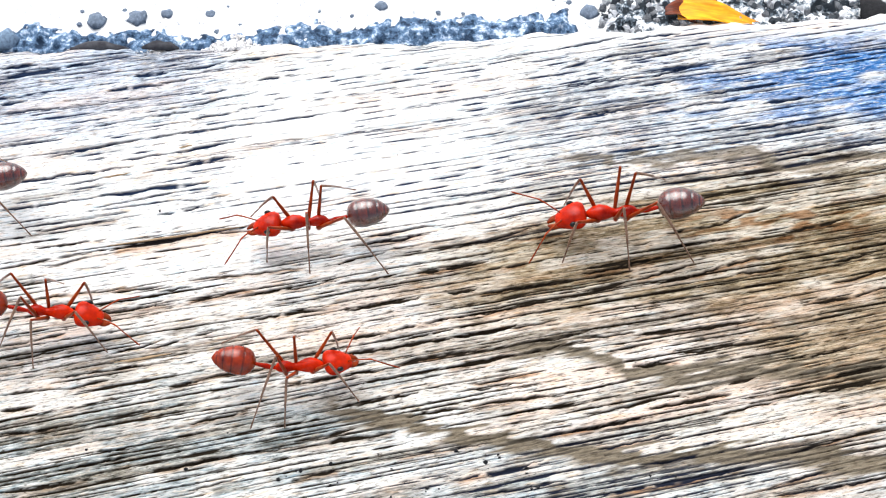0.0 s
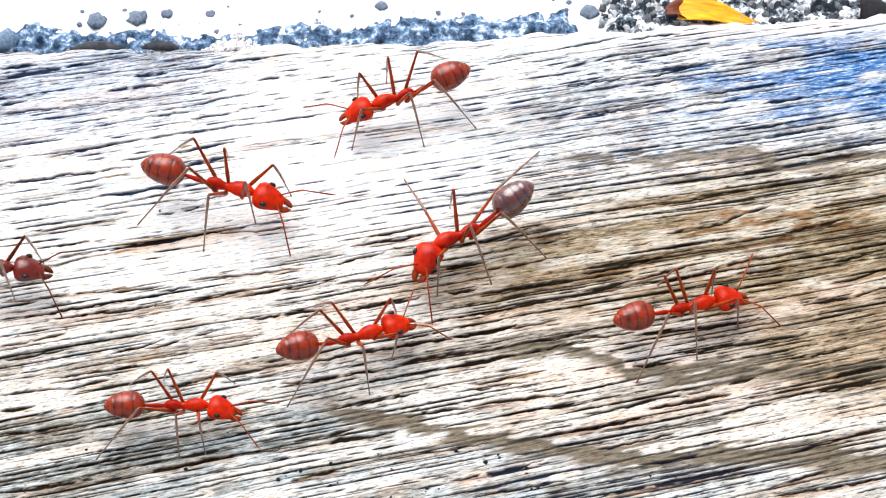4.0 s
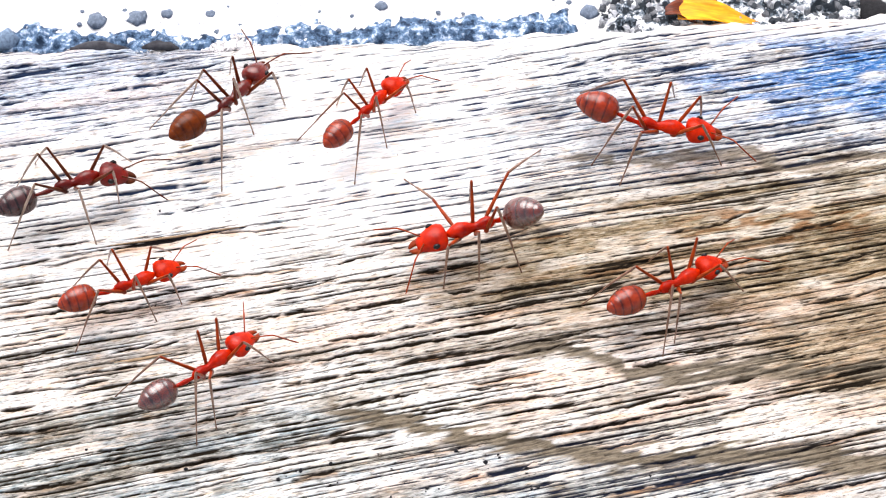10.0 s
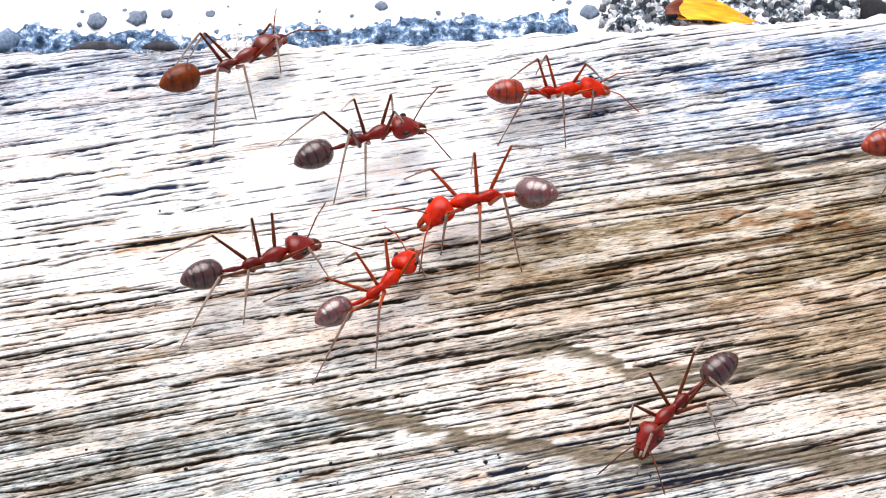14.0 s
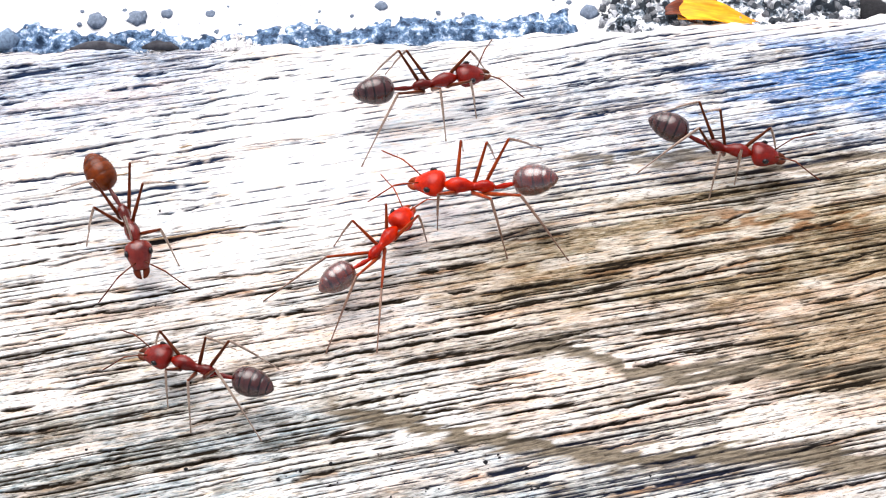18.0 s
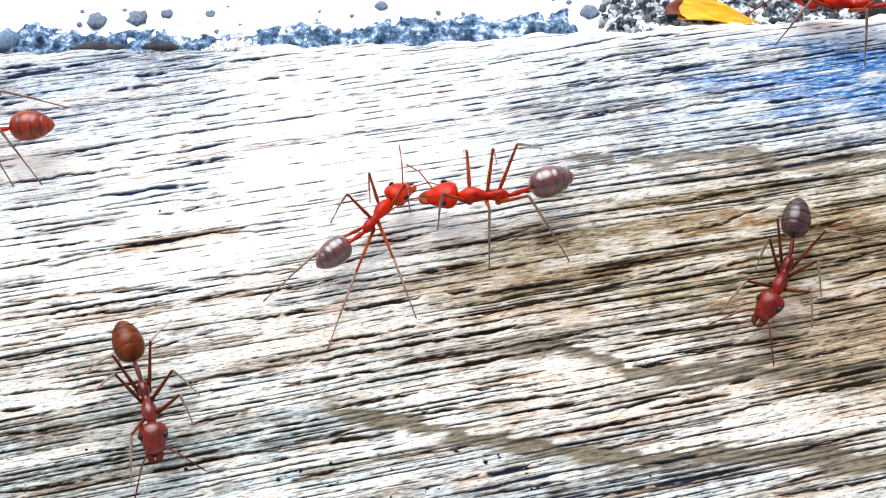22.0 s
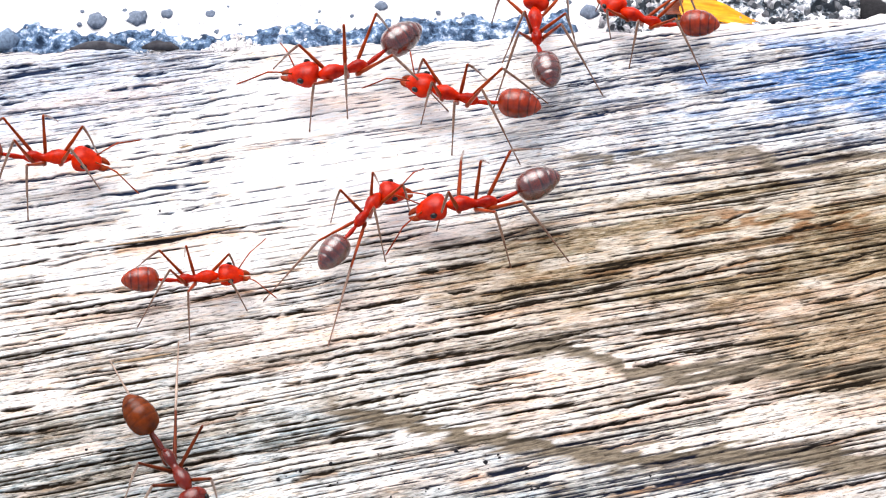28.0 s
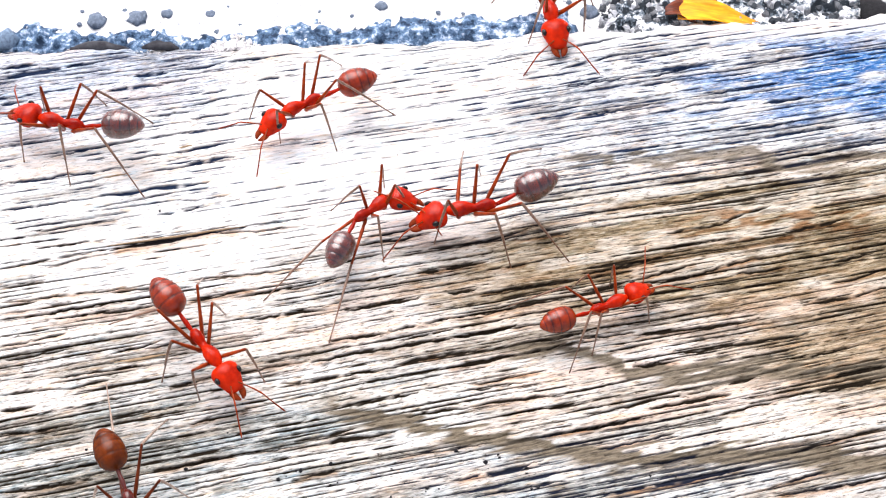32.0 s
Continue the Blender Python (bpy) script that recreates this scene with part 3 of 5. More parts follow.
def sweep(bm, stations, sides=12, up=(0, 0, 1), bands=()):
    """A closed tube through stations (x, y, z, half width, half height), in millimetres; faces between the stations in bands take the second material."""
    centres = [Vector(s[:3]) for s in stations]
    rings = []
    for k, s in enumerate(stations):
        axis = (centres[min(k + 1, len(centres) - 1)] - centres[max(k - 1, 0)]).normalized()
        side = Vector(up).cross(axis).normalized()
        top = axis.cross(side)
        ring = []
        for j in range(sides):
            a = 2 * math.pi * j / sides
            ring.append(bm.verts.new((centres[k] + side * (s[3] * math.cos(a)) + top * (s[4] * math.sin(a))) * MM))
        rings.append(ring)
    for k in range(len(rings) - 1):
        for j in range(sides):
            f = bm.faces.new((rings[k][j], rings[k][(j + 1) % sides], rings[k + 1][(j + 1) % sides], rings[k + 1][j]))
            f.material_index = 1 if k in bands else 0
    bm.faces.new(rings[0][::-1])
    bm.faces.new(rings[-1])
    return bm


def ellipsoid(bm, centre, radii, u=12, v=8):
    m = Matrix.Translation(Vector(centre) * MM) @ Matrix.Diagonal((*[r * MM for r in radii], 1))
    bmesh.ops.create_uvsphere(bm, u_segments=u, v_segments=v, radius=1, matrix=m)
    return bm


def lump(rng, r, flat=0.7, cuts=1):
    bm = bmesh.new()
    bmesh.ops.create_icosphere(bm, subdivisions=cuts, radius=1)
    for v in bm.verts:
        v.co = Vector((v.co.x * r, v.co.y * r * rng.uniform(0.8, 1.1), v.co.z * r * flat)) * rng.uniform(0.75, 1.2) * MM
    return bm


# ---- the ants ----
THORAX_Z, NECK_X, TAIL_X = 2.0, 1.5, -1.15
HIPS = [(0.85, 0.26, 1.72), (-0.05, 0.24, 1.72), (-0.62, 0.26, 1.72)]
HOMES = [(2.5, 1.6), (-0.8, 2.8), (-4.3, 2.6)]
THIGHS, SHANKS = (2.3, 2.5, 3.0), (3.4, 3.9, 5.0)


def build_ant(look_name):
    """An ant on an Empty at its base: thorax, head with eyes, mandibles and antennae, petiole with gaster, six legs with shins."""
    shell, limb, tail, band = SHELLS[look_name]
    root = new("ant")
    part("thorax", sweep(bmesh.new(), [
        (1.52, 0, 0.02, 0.10, 0.11), (1.40, 0, 0.02, 0.20, 0.20), (1.12, 0, 0.05, 0.36, 0.35), (0.78, 0, 0.08, 0.44, 0.43),
        (0.45, 0, 0.06, 0.39, 0.38), (0.18, 0, 0.01, 0.28, 0.28), (-0.05, 0, -0.04, 0.21, 0.22), (-0.25, 0, -0.02, 0.23, 0.26),
        (-0.50, 0, 0.04, 0.31, 0.36), (-0.78, 0, 0.06, 0.33, 0.38), (-1.02, 0, 0.00, 0.26, 0.30), (-1.18, 0, -0.05, 0.14, 0.16)], 16),
        shell, root).location = (0, 0, THORAX_Z * MM)
    head = part("head", sweep(bmesh.new(), [
        (-0.02, 0, 0.0, 0.14, 0.12), (0.04, 0, 0.0, 0.46, 0.32), (0.14, 0, 0.02, 0.66, 0.46), (0.34, 0, 0.04, 0.78, 0.55),
        (0.60, 0, 0.03, 0.78, 0.58), (0.88, 0, 0.0, 0.70, 0.54), (1.16, 0, -0.05, 0.59, 0.45), (1.40, 0, -0.10, 0.49, 0.34),
        (1.56, 0, -0.13, 0.42, 0.24), (1.64, 0, -0.15, 0.30, 0.14)], 18), shell, root)
    head["slot"] = "head"
    for side in (1, -1):
        part("eye", ellipsoid(bmesh.new(), (0.74, side * 0.66, 0.28), (0.20, 0.14, 0.17), 12, 8), EYE, head, "glossy black eye")
        part("mandible", sweep(bmesh.new(), [
            (1.42, side * 0.24, -0.16, 0.16, 0.12), (1.60, side * 0.27, -0.19, 0.20, 0.12), (1.78, side * 0.24, -0.22, 0.19, 0.10),
            (1.96, side * 0.17, -0.24, 0.14, 0.08), (2.10, side * 0.06, -0.26, 0.05, 0.03)], 8), limb, head)
        feeler = part("antenna", sweep(bmesh.new(), [
            (0, 0, 0, 0.045, 0.045), (0.3, 0, 0.04, 0.04, 0.04), (0.9, 0, 0.08, 0.042, 0.042), (1.36, 0, 0.05, 0.05, 0.05),
            (1.47, 0, -0.02, 0.038, 0.038), (1.8, 0, -0.28, 0.038, 0.038), (2.3, 0, -0.66, 0.042, 0.042), (2.7, 0, -0.94, 0.045, 0.045),
            (2.84, 0, -1.04, 0.02, 0.02)], 8), limb, head)
        feeler["slot"] = "feeler%d" % side
    petiole = part("petiole", sweep(bmesh.new(), [
        (0.05, 0, 0, 0.10, 0.11), (-0.2, 0, 0.0, 0.11, 0.12), (-0.55, 0, 0.05, 0.15, 0.17), (-0.85, 0, 0.10, 0.12, 0.13),
        (-1.15, 0, 0.16, 0.10, 0.10), (-1.3, 0, 0.18, 0.13, 0.13)], 10), shell, root)
    petiole["slot"] = "petiole"
    stations, bands = [], []
    profile = [(0.0, 0.16), (0.06, 0.36), (0.22, 0.62), (0.45, 0.78), (0.70, 0.85), (0.74, 0.835), (0.79, 0.86), (1.05, 0.87), (1.28, 0.84),
               (1.32, 0.81), (1.37, 0.83), (1.58, 0.77), (1.74, 0.70), (1.78, 0.67), (1.82, 0.68), (2.0, 0.57), (2.12, 0.47), (2.15, 0.43),
               (2.19, 0.43), (2.36, 0.25), (2.47, 0.07)]
    for k, (d, r) in enumerate(profile):
        stations.append((-1.2 - d, 0, 0.2 + 0.12 * math.sin(d * 1.2), r * 0.98, r * 0.96))
        if k in (4, 8, 12, 16):
            bands += [k, k + 1]
    part("gaster", sweep(bmesh.new(), stations, 18, bands=bands), [tail, band], petiole,
         {"red": "red-brown banded gaster", "grey": "mauve-grey banded gaster", "brown": "chestnut gaster with faint bands", "dark": "slate-dark banded gaster"}[look_name])
    for row in range(3):
        for side in (1, -1):
            leg = part("leg", sweep(bmesh.new(), [
                (-0.12, 0, 0, 0.10, 0.12), (0.1, 0, 0, 0.14, 0.16), (0.32, 0, 0, 0.095, 0.10), (0.7, 0, 0, 0.115, 0.12), (1.4, 0, 0, 0.095, 0.10),
                (THIGHS[row] - 0.35, 0, 0, 0.075, 0.075), (THIGHS[row] - 0.05, 0, 0, 0.085, 0.085), (THIGHS[row] + 0.05, 0, 0, 0.05, 0.05)], 8), limb, root)
            leg["slot"] = "leg%d%d" % (row, side)
            k = SHANKS[row] / 3.7
            shin = part("shin", sweep(bmesh.new(), [(k * d, 0, z, r, r) for d, z, r in (
                (-0.012, 0, 0.05), (0.03, 0.02, 0.08), (0.9, 0.06, 0.08), (1.8, 0.06, 0.065), (2.05, 0.05, 0.07), (2.15, 0.03, 0.045),
                (2.9, 0.02, 0.042), (3.4, 0.01, 0.04), (3.6, 0, 0.055), (3.72, 0, 0.03))], 7),
                SHIN if look_name in ("red", "grey") else SHIN_DARK, leg, "thin pale shin with a clawed foot")
            shin["slot"] = "shin%d%d" % (row, side)
    words = {"red": "bright red weaver ant with a banded red-brown gaster on the plank",
             "grey": "bright red weaver ant with a mauve-grey gaster on the plank",
             "brown": "russet weaver ant with a glossy chestnut gaster on the plank",
             "dark": "dark maroon weaver ant with a slate-grey gaster on the plank"}
    return tagged(root, words[look_name], "ant", group="ants on the plank")


def colony(counts):
    """Ants of each look, all made before the first of them is keyed."""
    made = {}
    for look_name, count in counts.items():
        first = build_ant(look_name)
        made[look_name] = [first] + [copy_thing(first, pose(0, 0, 0)) for _ in range(count - 1)]
    return made


ANTS = colony({"red": 13, "grey": 6, "brown": 1, "dark": 3})


def ant(look_name, size):
    one = ANTS[look_name].pop(0)
    one.scale = (size, size, size)
    return one


# ---- behind the plank ----
def grit(name, mat, count, seed, x0, x1, d0, d1, r0, r1, label):
    rng = random.Random(seed)
    bm = bmesh.new()
    for _ in range(count):
        x = rng.uniform(x0, x1)
        y, r = edge_y(x) + rng.uniform(d0, d1), rng.uniform(r0, r1)
        m = pose(x * MM, y * MM, (support(x, y) - 0.05 + r * 0.3) * MM, rng.uniform(0, 90), rng.uniform(0, 90), rng.uniform(0, 360))
        made = bmesh.ops.create_icosphere(bm, subdivisions=1, radius=r * MM, matrix=m)
        for v in made["verts"]:
            v.co += Vector((rng.uniform(-1, 1), rng.uniform(-1, 1), rng.uniform(-1, 1))) * r * 0.25 * MM
    me = bpy.data.meshes.new(name)
    bm.to_mesh(me)
    bm.free()
    me.materials.append(mat)
    return tagged(new(name, me), label, "gravel", kind="stuff")


def loose_stone(name, x, y, r, mat, flat, seed, label):
    bm = lump(random.Random(seed), r, flat, 2)
    me = bpy.data.meshes.new(name)
    bm.to_mesh(me)
    bm.free()
    for p in me.polygons:
        p.use_smooth = True
    me.materials.append(mat)
    ob = new(name, me)
    ob.location = (x * MM, y * MM, (-FALL + r * flat * 0.55) * MM)
    return tagged(ob, label, "stone", group="loose stones")


def petal():
    root = new("petal")

    def blade(x0, x1, wide, lift):
        bm = bmesh.new()
        nu, nv = 18, 8
        grid = {}
        for side in (0, 1):
            for i in range(nu + 1):
                for j in range(nv + 1):
                    s, w = i / nu, j / nv * 2 - 1
                    x = x0 + (x1 - x0) * s
                    half = wide(s)
                    y = w * half + 0.12 * math.sin(3 * s)
                    z = lift + 0.15 + 0.55 * (w * w) * half * 0.8 + 0.25 * math.sin(4.2 * s + 0.5) + 0.05 * math.sin(9 * s + 3 * w) - 0.07 * side
                    grid[side, i, j] = bm.verts.new((x * MM, y * MM, z * MM))
        for i in range(nu):
            for j in range(nv):
                bm.faces.new([grid[0, i + a, j + b] for a, b in ((0, 0), (1, 0), (1, 1), (0, 1))])
                bm.faces.new([grid[1, i + a, j + b] for a, b in ((0, 1), (1, 1), (1, 0), (0, 0))])
        rim = [(i, 0) for i in range(nu)] + [(nu, j) for j in range(nv)] + [(i, nv) for i in range(nu, 0, -1)] + [(0, j) for j in range(nv, 0, -1)]
        for k in range(len(rim)):
            a, b = rim[k], rim[(k + 1) % len(rim)]
            bm.faces.new([grid[0, a[0], a[1]], grid[1, a[0], a[1]], grid[1, b[0], b[1]], grid[0, b[0], b[1]]])
        return bm

    part("blade", blade(-2.6, 2.6, lambda s: 0.30 + 0.85 * math.sin(math.pi * min(1, s * 0.75 + 0.22)) * (1 - 0.45 * s), 0.35), PETAL, root, "yellow-orange curled petal blade")
    part("withered_base", blade(-3.4, -1.4, lambda s: 0.16 + 0.6 * math.sin(math.pi * (0.1 + 0.75 * s)), 0.42), WITHER, root, "dark withered brown base")
    x = 17.1
    root.matrix_basis = pose(x * MM, (edge_y(x) + 0.95) * MM, -0.95 * MM, -12, 4, -4)
    return tagged(root, "curled yellow petal with withered brown base beside the plank", "petal")


def soil_strip(name, x0, x1, wide, mat, seed, label):
    """A ragged ridge of dirt lodged behind the plank."""
    xs, vs = np.arange(x0, x1, 0.09), np.linspace(0, 1, 26)
    X, V = np.meshgrid(xs, vs)
    ends = smooth((X - x0) / 1.5) * smooth((x1 - X) / 1.5) * (1 - 0.2 * np.exp(-((X + 13) / 2.5) ** 2))
    far = wide * ends * (0.82 + 0.3 * field(X / 1.6, X * 0, seed) + 0.16 * (field(X / 0.5, X * 0, seed + 1) - 0.5)) + 0.05
    Y = edge_y(X) - 0.25 + (far + 0.25) * V
    Z = -FALL - 0.25 + 0.6 * np.sin(math.pi * np.clip(V * 0.85 + 0.12, 0, 1)) * (0.5 + field(X / 0.5, Y / 0.5, seed + 2)) * (0.35 + 0.65 * ends)
    Z += 0.22 * (field(X / 0.22, Y / 0.22, seed + 3) - 0.5)
    Z[-1] = -FALL - 0.4
    return tagged(new(name, sheet_mesh(name, X, Y, Z, {}, None, mat)), label, "soil", kind="stuff")


# soil ridge and its dark grit carry the gap's shade in their colour
soil_strip("soil_ridge", -34, 9.2, 2.9, SOIL, 81, "soil in the joint behind the plank, gap shadow in its dark blue-grey colour")
soil_strip("gravel_bed", 9.5, 34, 5.5, BED, 89, "black and white speckled gravel bed behind the plank")
grit("dark_grit", GRIT_DARK, 900, 3, -29, 8.2, 0.05, 1.5, 0.05, 0.17, "dark blue-grey grit lodged along the plank's back edge")
grit("mixed_gravel", GRIT_MIXED, 1000, 4, 9.8, 30, 0.1, 4.2, 0.10, 0.38, "speckled black and white gravel behind the plank")
for sx, sy, sr in ((-21.6, 17.5, 0.62), (-19.1, 17.7, 0.7), (-17.3, 18.1, 0.38), (-14.6, 18.1, 0.34), (-3.9, 18.7, 0.42), (9.2, 18.2, 0.6)):
    loose_stone("pebble", sx, sy, sr, PEBBLE, 0.34, int(sx * 10) + 500, "small blue-grey pebble on the cement")


def heap(name, mat, count, seed, x, wide, deep, high, label):
    """A little heap of grains against the plank's back edge, and the mound that they lie on."""
    rng = random.Random(seed)
    bm = bmesh.new()
    for _ in range(count):
        u, v = rng.uniform(-1, 1), rng.random()
        top = max(0.0, 1 - abs(u)) ** 0.7
        r = rng.uniform(0.05, 0.16)
        px = x + u * wide
        m = pose(px * MM, (edge_y(px) - 0.1 + deep * v * top) * MM, (-FALL + high * top * (1 - 0.7 * v) * rng.uniform(0.75, 1.0)) * MM, rng.uniform(0, 90), rng.uniform(0, 90), 0)
        for vert in bmesh.ops.create_icosphere(bm, subdivisions=1, radius=r * MM, matrix=m)["verts"]:
            vert.co += Vector((rng.uniform(-1, 1), rng.uniform(-1, 1), rng.uniform(-1, 1))) * r * 0.3 * MM
    steps = 24
    rows = []
    for j in range(6):
        v = j / 5
        row = []
        for i in range(steps + 1):
            u = i / steps * 2 - 1
            top = max(0.0, 1 - abs(u)) ** 0.7
            px = x + u * wide
            row.append(bm.verts.new((px * MM, (edge_y(px) - 0.15 + deep * v * top) * MM, (-FALL - 0.15 + high * top * (1 - v * v) * (0.85 + 0.3 * rng.random())) * MM)))
        rows.append(row)
    for j in range(5):
        for i in range(steps):
            bm.faces.new((rows[j][i], rows[j][i + 1], rows[j + 1][i + 1], rows[j + 1][i]))
    me = bpy.data.meshes.new(name)
    bm.to_mesh(me)
    bm.free()
    me.materials.append(mat)
    return tagged(new(name, me), label, "sand", kind="stuff")


def bark_chip(x0, x1, wide, high, label):
    """A dark lens-shaped chip lodged between the plank and the soil."""
    bm = bmesh.new()
    stations = []
    rng = random.Random(int(x0 * 10))
    for k in range(13):
        q = k / 12
        fat = max(0.08, math.sin(math.pi * (0.03 + 0.94 * q)) ** 0.8) * rng.uniform(0.85, 1.1)
        x = x0 + (x1 - x0) * q
        stations.append((x, edge_y(x) + 0.30 + 0.45 * wide * fat, -0.22 + 0.08 * math.sin(5 * q), wide * fat, high * fat))
    me = bpy.data.meshes.new("bark_chip")
    sweep(bm, stations, 9)
    bm.to_mesh(me)
    bm.free()
    for p in me.polygons:
        p.use_smooth = True
    me.materials.append(BARK)
    return tagged(new("bark_chip", me), label, "bark chip", group="chips of bark")


heap("sand_heap", PLASTER, 260, 15, -12.9, 2.7, 1.9, 1.5, "small heap of pale pinkish sand against the plank's back edge")
heap("sand_drift", PLASTER, 90, 16, -17.6, 2.4, 1.2, 1.0, "low drift of pale sand against the plank's back edge")
bark_chip(-22.9, -19.3, 0.36, 0.3, "dark brown chip of bark lodged behind the plank")
bark_chip(-18.5, -16.2, 0.36, 0.3, "blue-grey chip of bark lodged behind the plank")
rng_grains = random.Random(21)
for _ in range(26):
    gx = rng_grains.uniform(-27, 8)
    loose_stone("grain", gx, edge_y(gx) + rng_grains.uniform(1.9, 4.2), rng_grains.uniform(0.08, 0.2), PEBBLE, 0.5, int(gx * 100) + 7000, "tiny blue-grey grain on the cement")
# the first is a black lump added in place of a dark hole
loose_stone("dark_stone", 27.0, 18.0, 1.2, COAL, 0.6, 77, "black lump added for a dark hole among the gravel behind the plank")
loose_stone("dark_stone", -27.0, 15.6, 0.85, GRIT_DARK, 1.0, 78, "dark navy stone in the soil behind the plank")
petal()


def splinter(x0, y0, x1, y1, wide, high, mat, label):
    """A sliver that lifts off the plank, thickest in its middle."""
    bm = bmesh.new()
    steps = 9
    stations = []
    rng = random.Random(int(x0 * 100))
    for k in range(steps):
        s = k / (steps - 1)
        fat = 0.12 + 0.88 * math.sin(math.pi * min(1, 0.06 + 0.9 * s))
        stations.append((x0 + (x1 - x0) * s, y0 + (y1 - y0) * s + rng.uniform(-0.03, 0.03), high * 0.3 + high * s * s * 0.5, wide * fat * 0.5, high * fat * 0.5))
    return part("splinter", sweep(bm, stations, 7), mat, WOODEN_PLANK, label)


splinter(-19.4, 0.16, -11.4, 1.52, 0.14, 0.12, SPLINTER, "long brown splinter along a crack")
splinter(8.0, -5.72, 15.5, -4.45, 0.30, 0.14, SPLINTER, "tan sliver lifting at a worn step")
splinter(-15.9, 6.95, -14.9, 7.2, 0.16, 0.14, SPLINTER, "short dark splinter")
splinter(11.4, 7.55, 12.5, 7.9, 0.2, 0.16, PLASTER, "pale flake of wood fibre")
splinter(10.6, 6.3, 11.3, 6.75, 0.14, 0.12, PLASTER, "pale flake of wood fibre")
splinter(-20, 4.9, -18.4, 5.25, 0.12, 0.1, SPLINTER, "short dark splinter")
splinter(0.9, -8.3, 4.6, -7.55, 0.26, 0.12, PLASTER, "pale flake of wood fibre")
splinter(-18.3, -7.5, -15.2, -6.95, 0.2, 0.1, SPLINTER, "tan sliver lifting at a worn step")


def crumbs():
    """Black crumbs of dirt on the lower part of the plank."""
    rng = random.Random(12)
    bm = bmesh.new()
    for k in range(70):
        x, y = (rng.gauss(1, 6), rng.gauss(-14.3, 0.9)) if k < 40 else (rng.uniform(-22, 24), rng.uniform(-15, 4))
        r = rng.uniform(0.03, 0.09) if k > 6 else rng.uniform(0.10, 0.17)
        m = pose(x * MM, y * MM, 0.02 * MM, rng.uniform(0, 90), 0, rng.uniform(0, 360))
        for v in bmesh.ops.create_icosphere(bm, subdivisions=1, radius=r * MM, matrix=m)["verts"]:
            v.co += Vector((rng.uniform(-1, 1) * 1.5, rng.uniform(-1, 1), rng.uniform(-1, 1))) * r * 0.3 * MM
    me = bpy.data.meshes.new("dirt_crumbs")
    bm.to_mesh(me)
    bm.free()
    me.materials.append(COAL)
    return tagged(new("dirt_crumbs", me), "tiny black crumbs of dirt scattered on the plank", "dirt", kind="stuff")


crumbs()


# ---- what moves ----
def glide(ts, vs, at):
    """Monotone cubic through (ts, vs)."""
    ts, vs = np.array(ts, float), np.array(vs, float)
    h, d = np.diff(ts), np.diff(vs) / np.diff(ts)
    m = np.zeros(len(ts))
    for k in range(1, len(ts) - 1):
        if d[k - 1] * d[k] > 0:
            w1, w2 = 2 * h[k] + h[k - 1], h[k] + 2 * h[k - 1]
            m[k] = (w1 + w2) / (w1 / d[k - 1] + w2 / d[k])
    at = np.clip(at, ts[0], ts[-1])
    k = np.clip(np.searchsorted(ts, at, side="right") - 1, 0, len(h) - 1)
    s = (at - ts[k]) / h[k]
    return ((1 + 2 * s) * (1 - s) ** 2 * vs[k] + s * (1 - s) ** 2 * h[k] * m[k] + s * s * (3 - 2 * s) * vs[k + 1] + s * s * (s - 1) * h[k] * m[k + 1])


CYCLE, DUTY, STEP = 4.2, 0.62, 1 / 15
GAIT = {(0, 1): 0.0, (1, -1): 0.05, (2, 1): 0.1, (0, -1): 0.5, (1, 1): 0.55, (2, -1): 0.6}


